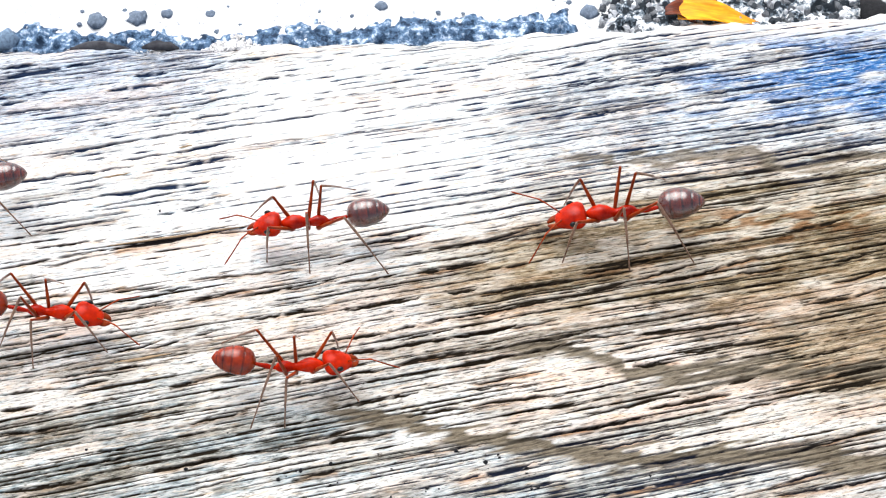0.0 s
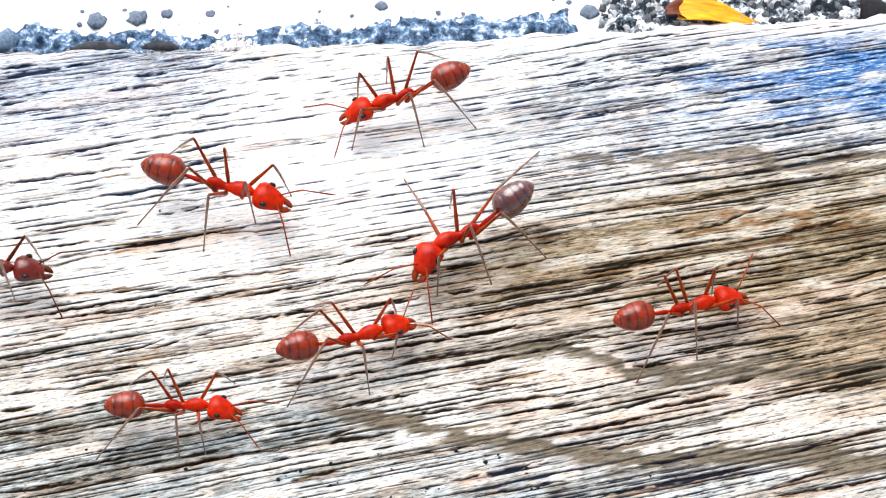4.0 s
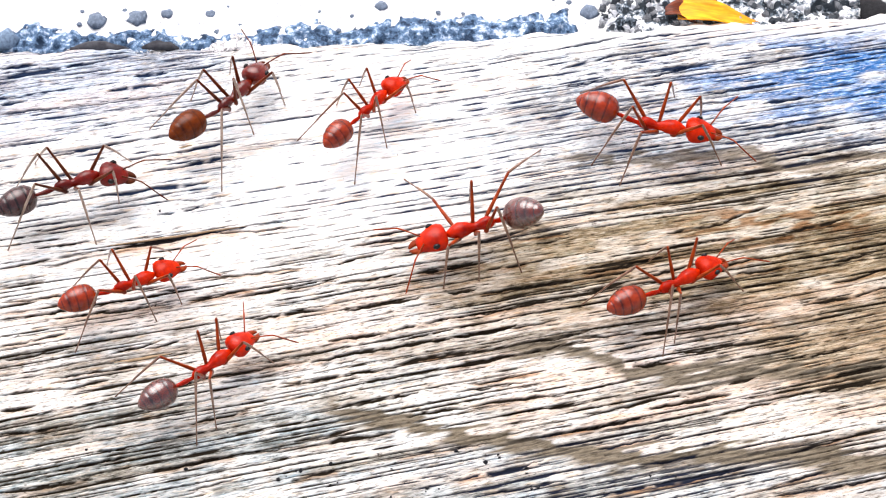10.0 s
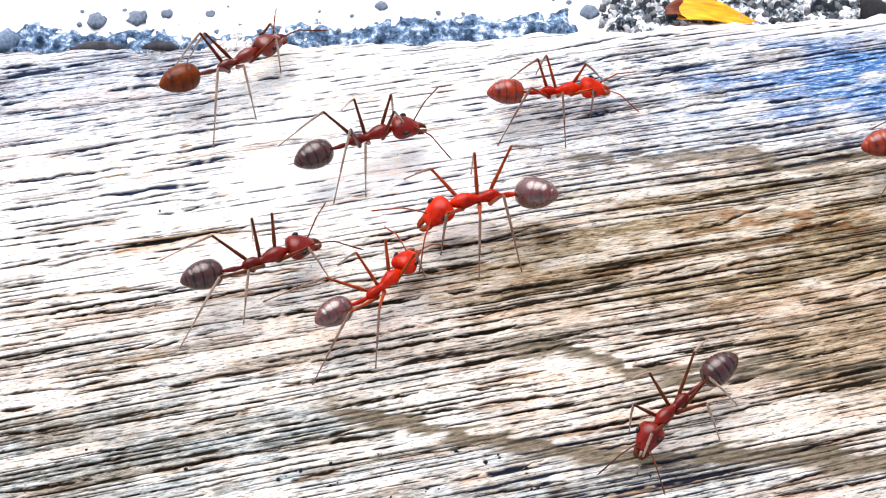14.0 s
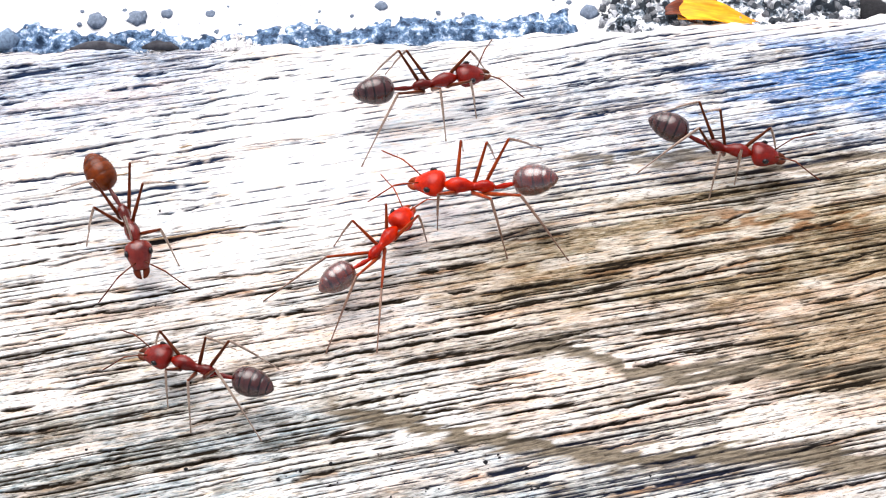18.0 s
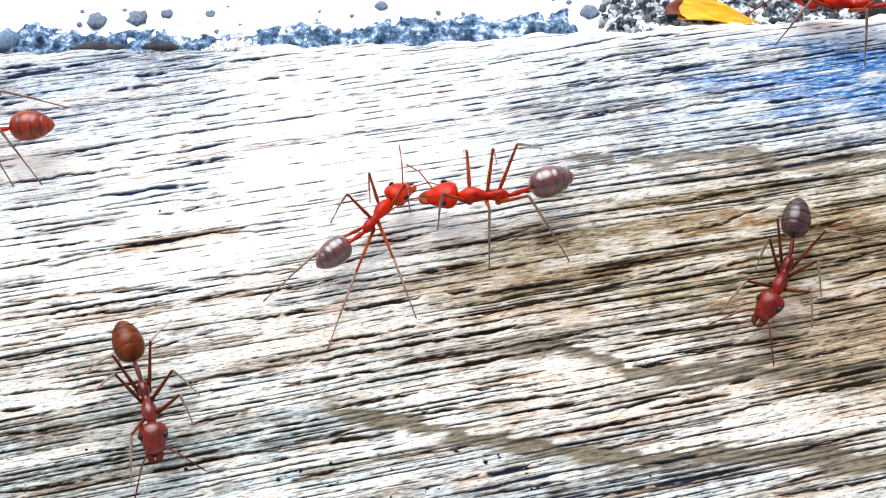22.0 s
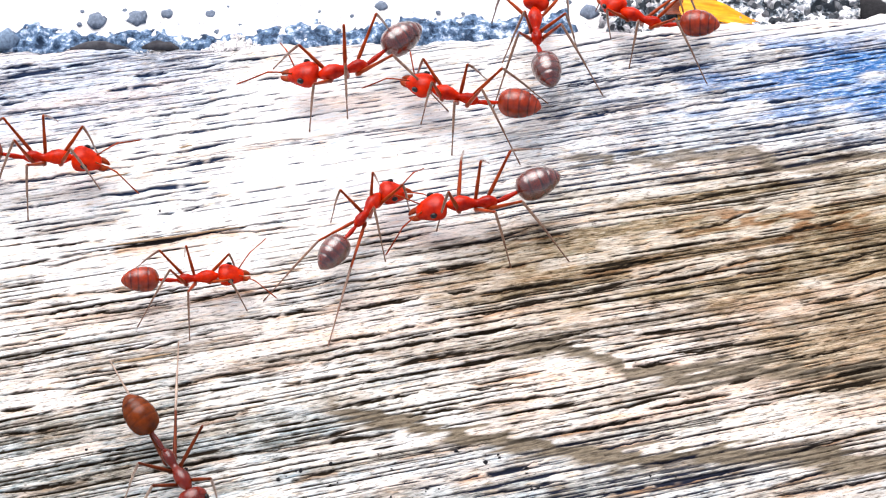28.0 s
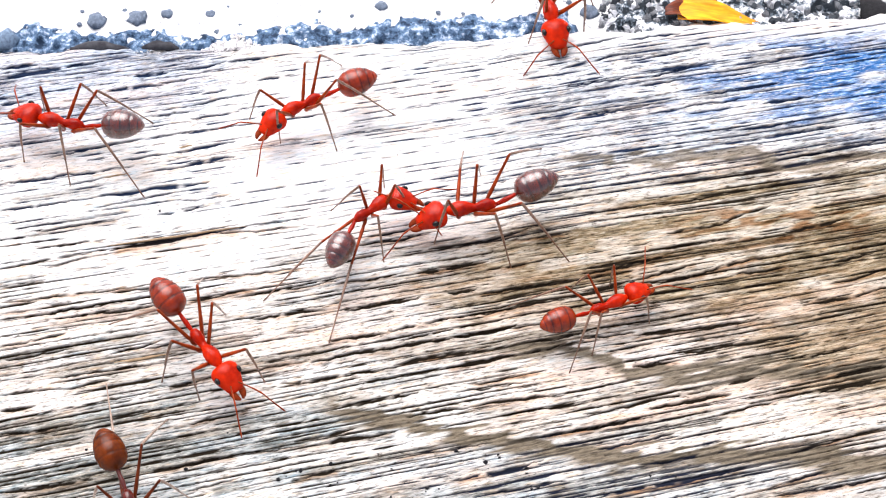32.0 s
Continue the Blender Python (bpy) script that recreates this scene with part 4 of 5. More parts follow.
def crawl(root, rows, stands=()):
    """Keys an ant along rows of seconds, x, y (mm), heading, turn of the head and of the gaster (degrees) and, where it is cocked, the rise of the gaster;
    its feet stay where they stand.
    stands: from, to, leg (0 to 2), side (1: left, -1: right), x, y of feet that keep one place for long."""
    size = root.scale[0]
    parts = {o["slot"]: o for o in root.children_recursive if "slot" in o}
    rng = random.Random(int(rows[0][1] * 100) + len(rows))
    ts = [r[0] for r in rows]
    fine = np.arange(ts[0], ts[-1] + 0.01, 0.02)
    X, Y, A, HT, GT, GP = (glide(ts, [(*r, 6)[k] for r in rows], fine) for k in range(1, 7))
    ds = np.hypot(np.diff(X), np.diff(Y)) + 2.2 * np.abs(np.diff(np.radians(A)))
    S = np.concatenate(([0], np.cumsum(ds))) + np.arange(len(fine)) * 1e-6
    phase = rng.uniform(0, 1)

    def body(s):
        t = np.interp(s, S, fine)
        return np.interp(t, fine, X), np.interp(t, fine, Y), radians(np.interp(t, fine, A))

    def print_at(leg, k):
        """Where that foot stands in its k-th stance."""
        s = (k + DUTY / 2 - GAIT[leg] - phase) * CYCLE * size
        x, y, a = body(s)
        hx, hy = HOMES[leg[0]][0] * size, HOMES[leg[0]][1] * size * leg[1]
        jig = random.Random(k * 31 + leg[0] * 7 + leg[1] + len(rows))
        hx, hy = hx + jig.uniform(-0.35, 0.35), hy + jig.uniform(-0.35, 0.35)
        px, py = x + hx * math.cos(a) - hy * math.sin(a), y + hx * math.sin(a) + hy * math.cos(a)
        return Vector((px, py, float(support(px, py)) + 0.03))

    keys = {name: [] for name in parts}
    keys["root"] = []
    count = max(1, round((ts[-1] - ts[0]) / STEP))
    moments = [ts[0] + (ts[-1] - ts[0]) * k / count for k in range(count + 1)]
    waves = [(rng.uniform(3, 6), rng.uniform(0, 6.3), rng.uniform(1.5, 3), rng.uniform(0, 6.3)) for _ in range(2)]
    for t in moments:
        x, y, a = (float(np.interp(t, fine, v)) for v in (X, Y, A))
        s = float(np.interp(t, fine, S))
        base = pose(x * MM, y * MM, float(support(x, y)) * MM, 0, 0, a)
        keys["root"].append((t, base))
        nod = 3 * math.sin(s * 1.9 + phase * 6)
        keys["head"].append((t, pose(NECK_X * MM, 0, (THORAX_Z + 0.02) * MM, 0, 8 + nod, float(np.interp(t, fine, HT)))))
        keys["petiole"].append((t, pose(TAIL_X * MM, 0, (THORAX_Z - 0.03) * MM, 0, float(np.interp(t, fine, GP)) + 0.6 * nod, float(np.interp(t, fine, GT)))))
        for side, (f1, p1, f2, p2) in zip((1, -1), waves):
            yaw = side * (38 + 16 * math.sin(f1 * t + p1))
            keys["feeler%d" % side].append((t, pose(1.3 * MM, side * 0.22 * MM, 0.24 * MM, 0, -12 + 12 * math.sin(f2 * t + p2), yaw)))
        back = base.inverted()
        for leg, offset in GAIT.items():
            u = s / (CYCLE * size) + offset + phase
            k = math.floor(u)
            f = u - k
            foot = print_at(leg, k)
            if f > DUTY:
                g = (f - DUTY) / (1 - DUTY)
                g2 = g * g * (3 - 2 * g)
                foot = foot.lerp(print_at(leg, k + 1), g2)
                foot.z += 0.75 * math.sin(math.pi * g)
            for t0, t1, row, side, fx, fy in stands:
                if (row, side) == leg and t0 - 0.2 < t < t1 + 0.2:
                    w = float(smooth((t - t0 + 0.2) / 0.2) * smooth((t1 + 0.2 - t) / 0.2))
                    foot = foot.lerp(Vector((fx, fy, float(support(fx, fy)) + 0.03)), w)
            goal = (back @ (foot * MM)) / (MM * size)
            hip = Vector((HIPS[leg[0]][0], HIPS[leg[0]][1] * leg[1], HIPS[leg[0]][2]))
            reach = goal - hip
            femur, shank = THIGHS[leg[0]], SHANKS[leg[0]]
            far = min(max(reach.length, shank - femur + 0.15), femur + shank - 0.02)
            way = reach.normalized()
            flat = Vector((way.x, way.y, 0)).normalized()
            rise = (Vector((0, 0, 1)) - way * way.z).normalized()
            cosine = (femur ** 2 + far ** 2 - shank ** 2) / (2 * femur * far)
            bend = math.acos(max(-1, min(1, cosine)))
            thigh = way * math.cos(bend) + rise * math.sin(bend)
            knee = hip + thigh * femur
            calf = (hip + way * far - knee).normalized()
            hinge = Vector((-flat.y, flat.x, 0))

            def frame_of(axis, at):
                top = axis.cross(hinge).normalized()
                m = Matrix((axis, hinge, top)).transposed().to_4x4()
                m.translation = at * MM
                return m

            thigh_m = frame_of(thigh, hip)
            keys["leg%d%d" % leg].append((t, thigh_m))
            keys["shin%d%d" % leg].append((t, thigh_m.inverted() @ frame_of(calf, knee)))
    for name, rows_of in keys.items():
        rows_of = [(t, m) for t, m in rows_of]
        if rows_of[0][0] > 0.02:
            rows_of.insert(0, (0.0, rows_of[0][1]))
        if rows_of[-1][0] < SECONDS - 0.02:
            rows_of.append((SECONDS, rows_of[-1][1]))
        walk(root if name == "root" else parts[name], rows_of)


def motions():
    """Each ant's way over the plank."""
    # ant a
    crawl(ant('grey', 1.08), [
        (0, 9.76, 1.11, -176, 3, -4, 10), (0.5, 4.67, -0.52, -157, 12, -6, 12), (1, 1.51, -0.83, -164, -1, 3, 20), (1.5, -0.3, -0.36, -162, -17, 10, 14),
        (2, -0.40, -0.12, -169, -7, 10, 8), (3, 0.60, -0.16, -162, 40, 12, 13), (5.5, 1.21, -1.13, -146, 37, -12, 30), (6, 1.38, -1.29, -151, 42, -18, 40),
        (6.5, 1.09, -0.94, -146, 25, -56, 44), (7, 1.09, -0.58, -147, 13, -68, 47), (8, 1.48, -0.43, -151, 15, -71, 50), (9, 1.52, 0.21, -161, 12, -44, 42),
        (10, 1.73, 0.12, -161, 0, -41, 42), (11, 1.93, 0.39, -155, 16, -52, 50), (12, 2.56, 2.12, -151, 31, -69, 36), (13, 2.15, 1.24, -152, 27, -42, 35),
        (14, 1.98, 2.04, -167, 22, -33, 22), (14.5, 2.31, 2.03, -163, 14, -23, 25), (16.5, 2.51, 2.27, -162, 18, -13, 30), (17, 2.37, 1.87, -162, -3, -2, 21),
        (18, 1.69, 2.91, -183, -13, -4, 18), (19, 2.55, 2.83, -180, -17, -2, 17), (20, 2.57, 2.26, -180, -3, 16, 7), (21, 2.45, 2.29, -181, 5, 13, 4),
        (22, 2.47, 2.26, -180, -3, 15, 6), (23, 2.40, 2.22, -176, -6, 11, 6), (24, 2.35, 2.17, -174, -10, 4, 10), (25, 2.14, 2.17, -174, -11, 5, 4),
        (27.5, 1.80, 1.74, -175, -2, 13, 8), (28.5, 1.83, 1.74, -175, 8, 14, 8), (29.5, 1.87, 1.69, -173, 8, 0, 25), (31, 1.73, 1.47, -171, 7, 12, 9),
        (32, 1.75, 1.45, -170, 9, 10, 9)], [(2, 14.6, 0, -1, -2.29, 4.82), (17, 32, 0, -1, 1.21, 6.84), (1.5, 32, 2, -1, 5.90, 7.00), (7, 14.6, 2, 1, 4.55, -1.79), (16.5, 32, 2, 1, 7.38, -1.11), (5.5, 17, 1, 1, 2.06, -2.24), (18.5, 23, 1, 1, 2.65, -1.37), (24, 32, 1, 1, 3.91, -1.37)])
    # ant b
    crawl(ant('grey', 0.99), [
        (0, -7.72, 0.58, -176, -2, 1), (0.5, -14.02, 0.67, -169, -1, 0), (1, -19.53, 1.25, -167, -7, 4), (1.5, -22.12, 0.44, -160, 10, -5),
        (2, -27.25, 0.87, -174, 3, -1), (3, -36.15, 0.68, -177, -1, 0),])
    # ant c
    crawl(ant('red', 0.97), [
        (0, -7.97, -8.76, 4, 15, -8), (0.5, -3.7, -9.72, -4, 5, -3), (1, -2.25, -10.24, -16, -9, 6), (1.5, 0.77, -11.42, -19, -2, 1),
        (2, 2.35, -11.33, -18, -19, 7), (2.5, 3.14, -11.03, -13, -23, 11), (3, 7.3, -9.49, 8, -1, 0), (3.5, 10.13, -7.77, 17, -3, 2),
        (5.5, 26.65, 3.78, 11, -3, 1), (6.5, 36.91, 5.42, 11, -5, 3),])
    # ant d
    crawl(ant('red', 0.97), [
        (0, -21.86, -5.3, -4, -1, 0), (0.5, -17.37, -6.29, -1, -11, 5), (1, -14.8, -7.89, 0, 12, -7), (1.5, -11.71, -7.09, 9, 10, -5),
        (2, -9.99, -5.87, 11, 5, -3), (2.5, -8.94, -6.23, 12, 4, -2), (3, -7.97, -6.07, 17, 13, -7), (3.5, -6.78, -6.23, 21, 8, -4),
        (5.5, 2.23, -10.5, -7, -6, 3), (6, 2.75, -11.3, -17, -20, 8), (6.5, 2.16, -12.26, -32, 3, -1), (7, 2.55, -12.14, -33, -43, 17),
        (7.5, 3.97, -10.74, -8, 9, -4), (8, 6.22, -8.78, 10, 3, -2), (8.5, 9.22, -8.39, 4, 1, 0), (9, 10.02, -7.1, 16, 1, 0),
        (9.5, 11.52, -5.51, 27, 13, -7), (10, 13.11, -3.39, 29, 2, -1), (10.5, 15.11, -2.17, 35, 7, -3), (11, 17.41, -0.79, 22, -5, 3),
        (11.5, 18.62, -0.31, 20, 2, -1), (12, 18.76, 2.19, 30, -7, 4), (12.5, 19.21, 1.93, 19, 1, -1), (13, 23, 5.04, 21, -5, 3),
        (13.5, 25.89, 5.8, 16, -2, 1), (14, 28.7, 6.69, 15, -4, 2), (15, 36.62, 7.66, 14, -1, 1),])
    # ant e
    crawl(ant('red', 0.89), [
        (1.8, -31.36, -7.04, -17, -3, 1), (2.5, -21.69, -10.38, -23, 3, -1), (3, -18.01, -11.77, -17, 6, -3), (3.5, -15.83, -11.75, -12, -19, 7),
        (5.5, -9.01, -7.5, 40, 5, -2), (6, -7.18, -7.65, 29, 0, 0), (6.5, -6.6, -7.68, 33, 1, 0), (7, -5.88, -6.59, 37, 6, -2),
        (7.5, -5.69, -5.54, 53, 2, -1), (8, -6.27, -5.07, 61, 7, -4), (8.5, -7.72, -2.5, 67, 1, 0), (9, -8.66, -0.39, 68, 4, -2),
        (9.5, -8.19, 4.37, 67, -2, 1), (10, -4.23, 8.88, 50, -3, 2), (10.5, 0.54, 9.5, 23, -14, 6), (11, 5.95, 12.57, 24, -10, 7),
        (11.5, 12.16, 12.32, 15, -2, 1), (12, 18.14, 12.24, 14, 1, 0), (12.5, 21.57, 14.97, 15, -7, 5), (13, 28.02, 15.93, 21, 0, 0),
        (14, 39.58, 17.2, 14, -8, 4),])
    # ant f
    crawl(ant('red', 1.08), [
        (0, -39.94, 10.08, 7, -2, 1), (1, -28.71, 10.29, 6, -2, 1), (2, -26.59, 10.77, 5, -1, 0), (2.5, -23.16, 10.25, -1, 8, -3),
        (3, -19.95, 7.79, -3, 9, -5), (3.5, -15.16, 4.92, -16, -3, 2), (5.5, -6.83, -0.98, -11, -7, 4), (6, -5.65, -1.15, -4, 1, -1),
        (6.5, -5.2, 2.35, 11, -15, 8), (7, -4.17, 4.77, 14, 7, -4), (7.5, -1.09, 9.34, 26, -10, 6), (8, 1.49, 11.66, 27, 8, -5),
        (8.5, 9.47, 12.79, 12, -15, 7), (9, 23.86, 13.04, 4, 9, -5), (10, 38.49, 13.67, 9, -1, 0),])
    # ant i
    crawl(ant('red', 1.00), [
        (0.8, 43.68, 14.28, -179, 4, -2), (2, 22.24, 13.55, -179, 6, -4), (2.5, 13.85, 12.11, -174, -4, 2), (3, 9.28, 10.6, -161, 4, -3),
        (3.5, 4.62, 9.42, -154, 0, 0), (5.5, -29.52, 9.11, -181, 3, -2), (6.5, -42.32, 9.11, -181, 3, -2),])
    # ant g
    crawl(ant('brown', 1.02), [
        (3, -32.55, -1.59, 1, 2, -1), (3.5, -29.27, -2.34, -2, -1, 1), (5.5, -15.64, -2.6, -4, 6, -4), (6, -14.37, -2.26, 2, 9, -5),
        (6.5, -14.25, -2.86, -7, 9, -5), (7, -13.64, -3, -7, 6, -3), (8, -13.81, -2.64, -6, 5, -3), (8.5, -14.16, -1.51, 18, 0, 0),
        (9, -14.34, 0.21, 37, 33, -16), (9.5, -13.11, 6.61, 52, 5, -3), (10, -12.4, 9.29, 50, 18, -7), (10.5, -13.21, 11.16, 59, 2, -1),
        (11, -12.85, 11.27, 59, 12, -5), (12, -12.83, 11.49, 56, 25, -11), (13, -12.83, 12.11, 39, -4, 2), (14, -12.39, 11.98, 31, 10, -5),
        (14.5, -11.52, 12.26, 28, 13, -5), (16.5, -15.18, 8.6, -6, -3, 2), (17, -15.8, 7.22, -21, -4, 3), (17.5, -17.19, 3.46, -56, -6, 3),
        (18, -17.93, 0.56, -65, -14, 9), (19, -18.31, 0.71, -66, -18, 11), (19.5, -18.12, 1.02, -52, 6, -3), (20, -17.71, 1.27, -46, -2, 1),
        (20.5, -16.05, 1.53, -30, -3, 1), (21, -16.38, 0.87, -31, 17, -11), (21.5, -16.99, -4.52, -66, 3, -2), (22, -16.01, -10.88, -73, -10, 5),
        (22.5, -15.78, -12.81, -72, -6, 3), (23, -15.75, -14.32, -82, -7, 3), (24, -15.8, -15.17, -80, -21, 6), (25, -14.73, -15.2, -69, -22, 8),
        (27.5, -14.16, -14.94, -57, -10, 4), (29, -14.16, -14.94, -57, -10, 4), (30, -15.54, -14.95, -76, -28, 10), (31, -15.92, -15.8, -74, -49, 11),
        (32, -16.29, -17.38, -71, -47, 6),], [(22.6, 30, 2, 1, -14.84, -5.21), (22.6, 32, 2, -1, -19.21, -6.16), (24, 29.2, 1, 1, -11.33, -10.99)])
    # ant j
    crawl(ant('grey', 0.95), [
        (4, -33.25, -12.27, 6, -2, 1), (5.5, -20.35, -12.14, 13, 1, -1), (6, -18.68, -12.62, 13, 2, -1), (6.5, -17.96, -13.43, 2, 5, -2),
        (7, -17.55, -13.54, 2, 2, -1), (7.5, -16.87, -11.84, 22, 2, -1), (8, -15.41, -11.77, 14, 4, -2), (9, -14.71, -11.67, 16, 0, 0),
        (9.5, -14.04, -9.64, 37, -2, 1), (10, -12.74, -8.71, 40, 5, -3), (10.5, -9.53, -6.19, 32, -2, 1), (11, -7.86, -5.85, 34, 6, -3),
        (11.5, -5.56, -4.94, 27, -1, 0), (12, -4.71, -4.64, 37, 9, -5), (13, -4.39, -4.63, 37, 11, -6), (14, -3.41, -3.63, 45, 19, -11),
        (14.5, -3.34, -2.57, 47, 10, -6), (16.5, -3.43, -2.51, 34, 7, 2, -5), (17, -3.73, -2.69, 32, 34, -4, -5), (18, -3.46, -0.90, 55, 9, -19, -5), (19, -3.70, 0.04, 58, 6, -24, -5),
        (20, -4.36, 0.12, 58, -10, -14, 1), (21, -3.98, 0.35, 54, -3, -15, -5), (22, -3.84, 0.91, 57, -13, -17, -5), (23, -3.77, 0.99, 57, -16, -27, -5),
        (24, -3.95, 0.77, 58, -14, -36, -5), (25, -3.91, 0.94, 56, -5, -25, -5), (27.5, -4.36, 1.19, 60, -35, -8, -5), (28.5, -4.37, 1.47, 57, -57, 3, -4),
        (29.5, -4.40, 1.64, 56, -72, 11, 3), (31, -4.29, 1.42, 39, -50, 28, 0), (32, -4.14, 1.45, 39, -52, 29, -0)], [(14, 32, 2, 1, -10.22, -3.55), (18, 32, 2, -1, -6.53, -6.88), (12, 17, 2, -1, -7.22, -8.88), (12, 18, 1, -1, -3.74, -7.92), (19, 22.5, 1, -1, -1.34, -5.10)])
    # ant m
    crawl(ant('red', 0.90), [
        (4.8, -32.03, -3.34, 19, -1, 1), (5.5, -26.44, -5.71, 0, -4, 2), (6, -25.72, -6.18, -1, -1, 1), (6.5, -28.25, -5.62, 2, -3, 1),
        (7.8, -28.87, -4.49, 10, -2, 1), (8.5, -23.53, -3.42, 22, -6, 3), (9, -22.01, -2.94, 33, -17, 8), (9.5, -20.06, -4.26, 11, 3, -1),
        (10, -17.4, -3.37, 25, 3, -1), (10.5, -13.54, -0.7, 36, -7, 3), (11, -7.73, 2.23, 35, 4, -2), (11.5, -3.5, 3.54, 18, 2, -1),
        (12, -0.34, 6.44, 19, -16, 10), (12.5, 2.8, 10.74, 38, -3, 2), (13, 3.72, 11.87, 43, -2, 1), (13.5, 5.19, 11.61, 24, -1, 1),
        (14, 6.82, 9.98, 8, -2, 1), (14.5, 7.5, 9.54, 5, -2, 1), (16.5, 22.41, 1.12, -6, -10, 5), (17, 26, 0.69, 1, -23, 10),
        (18, 35.43, 0.11, -1, -4, 2),])
    # ant n
    crawl(ant('dark', 1.01), [
        (9.6, -32.06, -3.78, 10, -1, 0), (10.5, -26.64, -3.01, 10, -2, 1), (11, -21.5, -3.26, 16, -5, 2), (11.5, -17.64, -4.45, 9, 2, -1),
        (12, -14.65, -3.66, 15, -5, 2), (12.5, -13.61, -2.03, 23, -6, 3), (13, -12.17, -1.75, 21, 3, -2), (14, -10.15, -1.97, 24, 2, -1),
        (14.5, -9.44, -1.75, 20, 3, -1), (16.5, -7.75, 3.58, 43, 13, -7), (17, -5.39, 4.34, 30, 7, -4), (17.5, -3.27, 7.23, 27, -1, 1),
        (18, -0.7, 10.37, 16, 1, -1), (18.5, 1.92, 10.14, 1, 3, -1), (19, 4.35, 9.92, -2, 5, -3), (19.5, 5.71, 10.37, -4, -1, 1),
        (20, 7.88, 9.53, 6, -5, 3), (20.5, 13.4, 9.13, 12, 1, 0), (21, 20.39, 11.42, 6, -2, 1), (21.5, 24.03, 10.12, 7, -5, 3),
        (22.5, 36.87, 10.07, 6, -1, 1),], [(12.7, 14.6, 2, -1, -14.72, -6.59), (16, 17, 2, -1, -10.96, -2.69)])
    # ant o
    crawl(ant('red', 1.06), [
        (4.5, -37.35, 2.53, 15, -3, 1), (6, -30.42, 1.59, 19, -2, 1), (6.5, -25.44, 1.6, 22, 0, 0), (7, -21.21, 6.69, 28, 10, -6),
        (7.5, -19.91, 6.74, 20, -7, 4), (8, -13.86, 3.87, -7, 17, -10), (8.5, -7.29, 5.74, 1, 5, -2), (9, -1.5, 8.4, 3, 7, -4),
        (9.5, 6.14, 8.09, -6, 3, -1), (10, 12.75, 7.19, -12, 11, -7), (10.5, 18.52, 9.79, 5, 5, -3), (11, 24.55, 10.34, -2, 23, -14),
        (12, 38.4, 10.71, 7, 9, -4),])
    # ant k
    crawl(ant('dark', 1.00), [
        (8, -33.64, 2.48, 15, 0, 0), (9, -27.59, 3.46, 16, -5, 2), (9.5, -24.1, 4.06, 20, -3, 2), (10, -21.23, 3.29, 22, -23, 10),
        (10.5, -18.34, 2.94, 11, -9, 5), (11, -14.89, 3.81, 15, 23, -13), (11.5, -12.57, 5.97, 37, 2, -1), (12, -8.42, 7.59, 36, -9, 5),
        (12.5, -8.04, 8.69, 55, -9, 5), (13, -8.51, 9.8, 70, 24, -16), (13.5, -7.99, 7.81, 30, -3, 1), (14, -4.39, 6.5, 23, -14, 8),
        (14.5, -2.91, 9.15, 31, 9, -5), (16.5, 9.23, 9.64, 1, -8, 4), (17, 10.71, 5.94, -28, -10, 5), (17.5, 12.81, 6.44, -12, 5, -2),
        (18, 16.46, 5.66, -15, 13, -8), (18.5, 20.83, 8.48, 6, 5, -2), (19, 23.26, 9.74, 18, 25, -14), (19.5, 26.11, 9.5, -5, 11, -6),
        (20, 24.3, 9.53, -18, 8, -4), (20.5, 24.87, 2.1, -65, -5, 2), (21, 24.73, 0.84, -66, -4, 2), (21.5, 22.01, -2.63, -91, -9, 5),
        (22, 19.1, -2.88, -112, -15, 10), (22.5, 17.01, -2.8, -117, -4, 3), (23, 15.98, -5.26, -114, 6, -5), (23.5, 14.88, -7.58, -104, -1, 1),
        (24, 15.73, -9.18, -90, 7, -4), (24.5, 18.81, -7.14, -54, 3, -2), (25, 20.91, -8.44, -53, 16, -9), (25.5, 23.24, -5.7, -34, 38, -12),
        (27, 33.64, -5.62, 2, -4, 1),])
    # ant p
    crawl(ant('dark', 0.97), [
        (10.8, 33.8, -5.29, -175, 5, -2), (12, 25.18, -6.4, -170, -4, 1), (12.5, 20.41, -6.43, -160, -5, 3), (13, 17.73, -6.97, -162, -2, 1),
        (13.5, 15.79, -7.94, -157, -10, 6), (14, 12.37, -11.35, -135, 15, -8), (14.5, 11.17, -11.41, -139, 9, -5), (16.5, -2.01, -9.59, -167, 2, -1),
        (17, -4.26, -11.8, -153, 0, 0), (17.5, -8.86, -11.23, -181, 0, 0), (18, -13.43, -8.82, -200, 1, -1), (18.5, -15.52, -8.77, -194, 11, -6),
        (19, -19.71, -7.83, -193, 2, -1), (19.5, -25.93, -6.69, -185, 1, -1), (20.5, -37.69, -5.23, -189, 1, -1),])
    # ant q
    crawl(ant('red', 1.07), [
        (18.5, 36.79, 16.25, 177, 4, -2), (19.5, 15.16, 16.72, 169, 19, -10), (20, 6.27, 16.75, 180, 1, 0), (20.5, -2.34, 10.52, 202, 0, 0),
        (21, -9.87, 6.78, 208, -1, 1), (21.5, -17.5, 9.02, 180, 8, -4), (22, -27.62, 6.77, 182, 2, -1), (23, -39.66, 5.97, 181, 4, -2),])
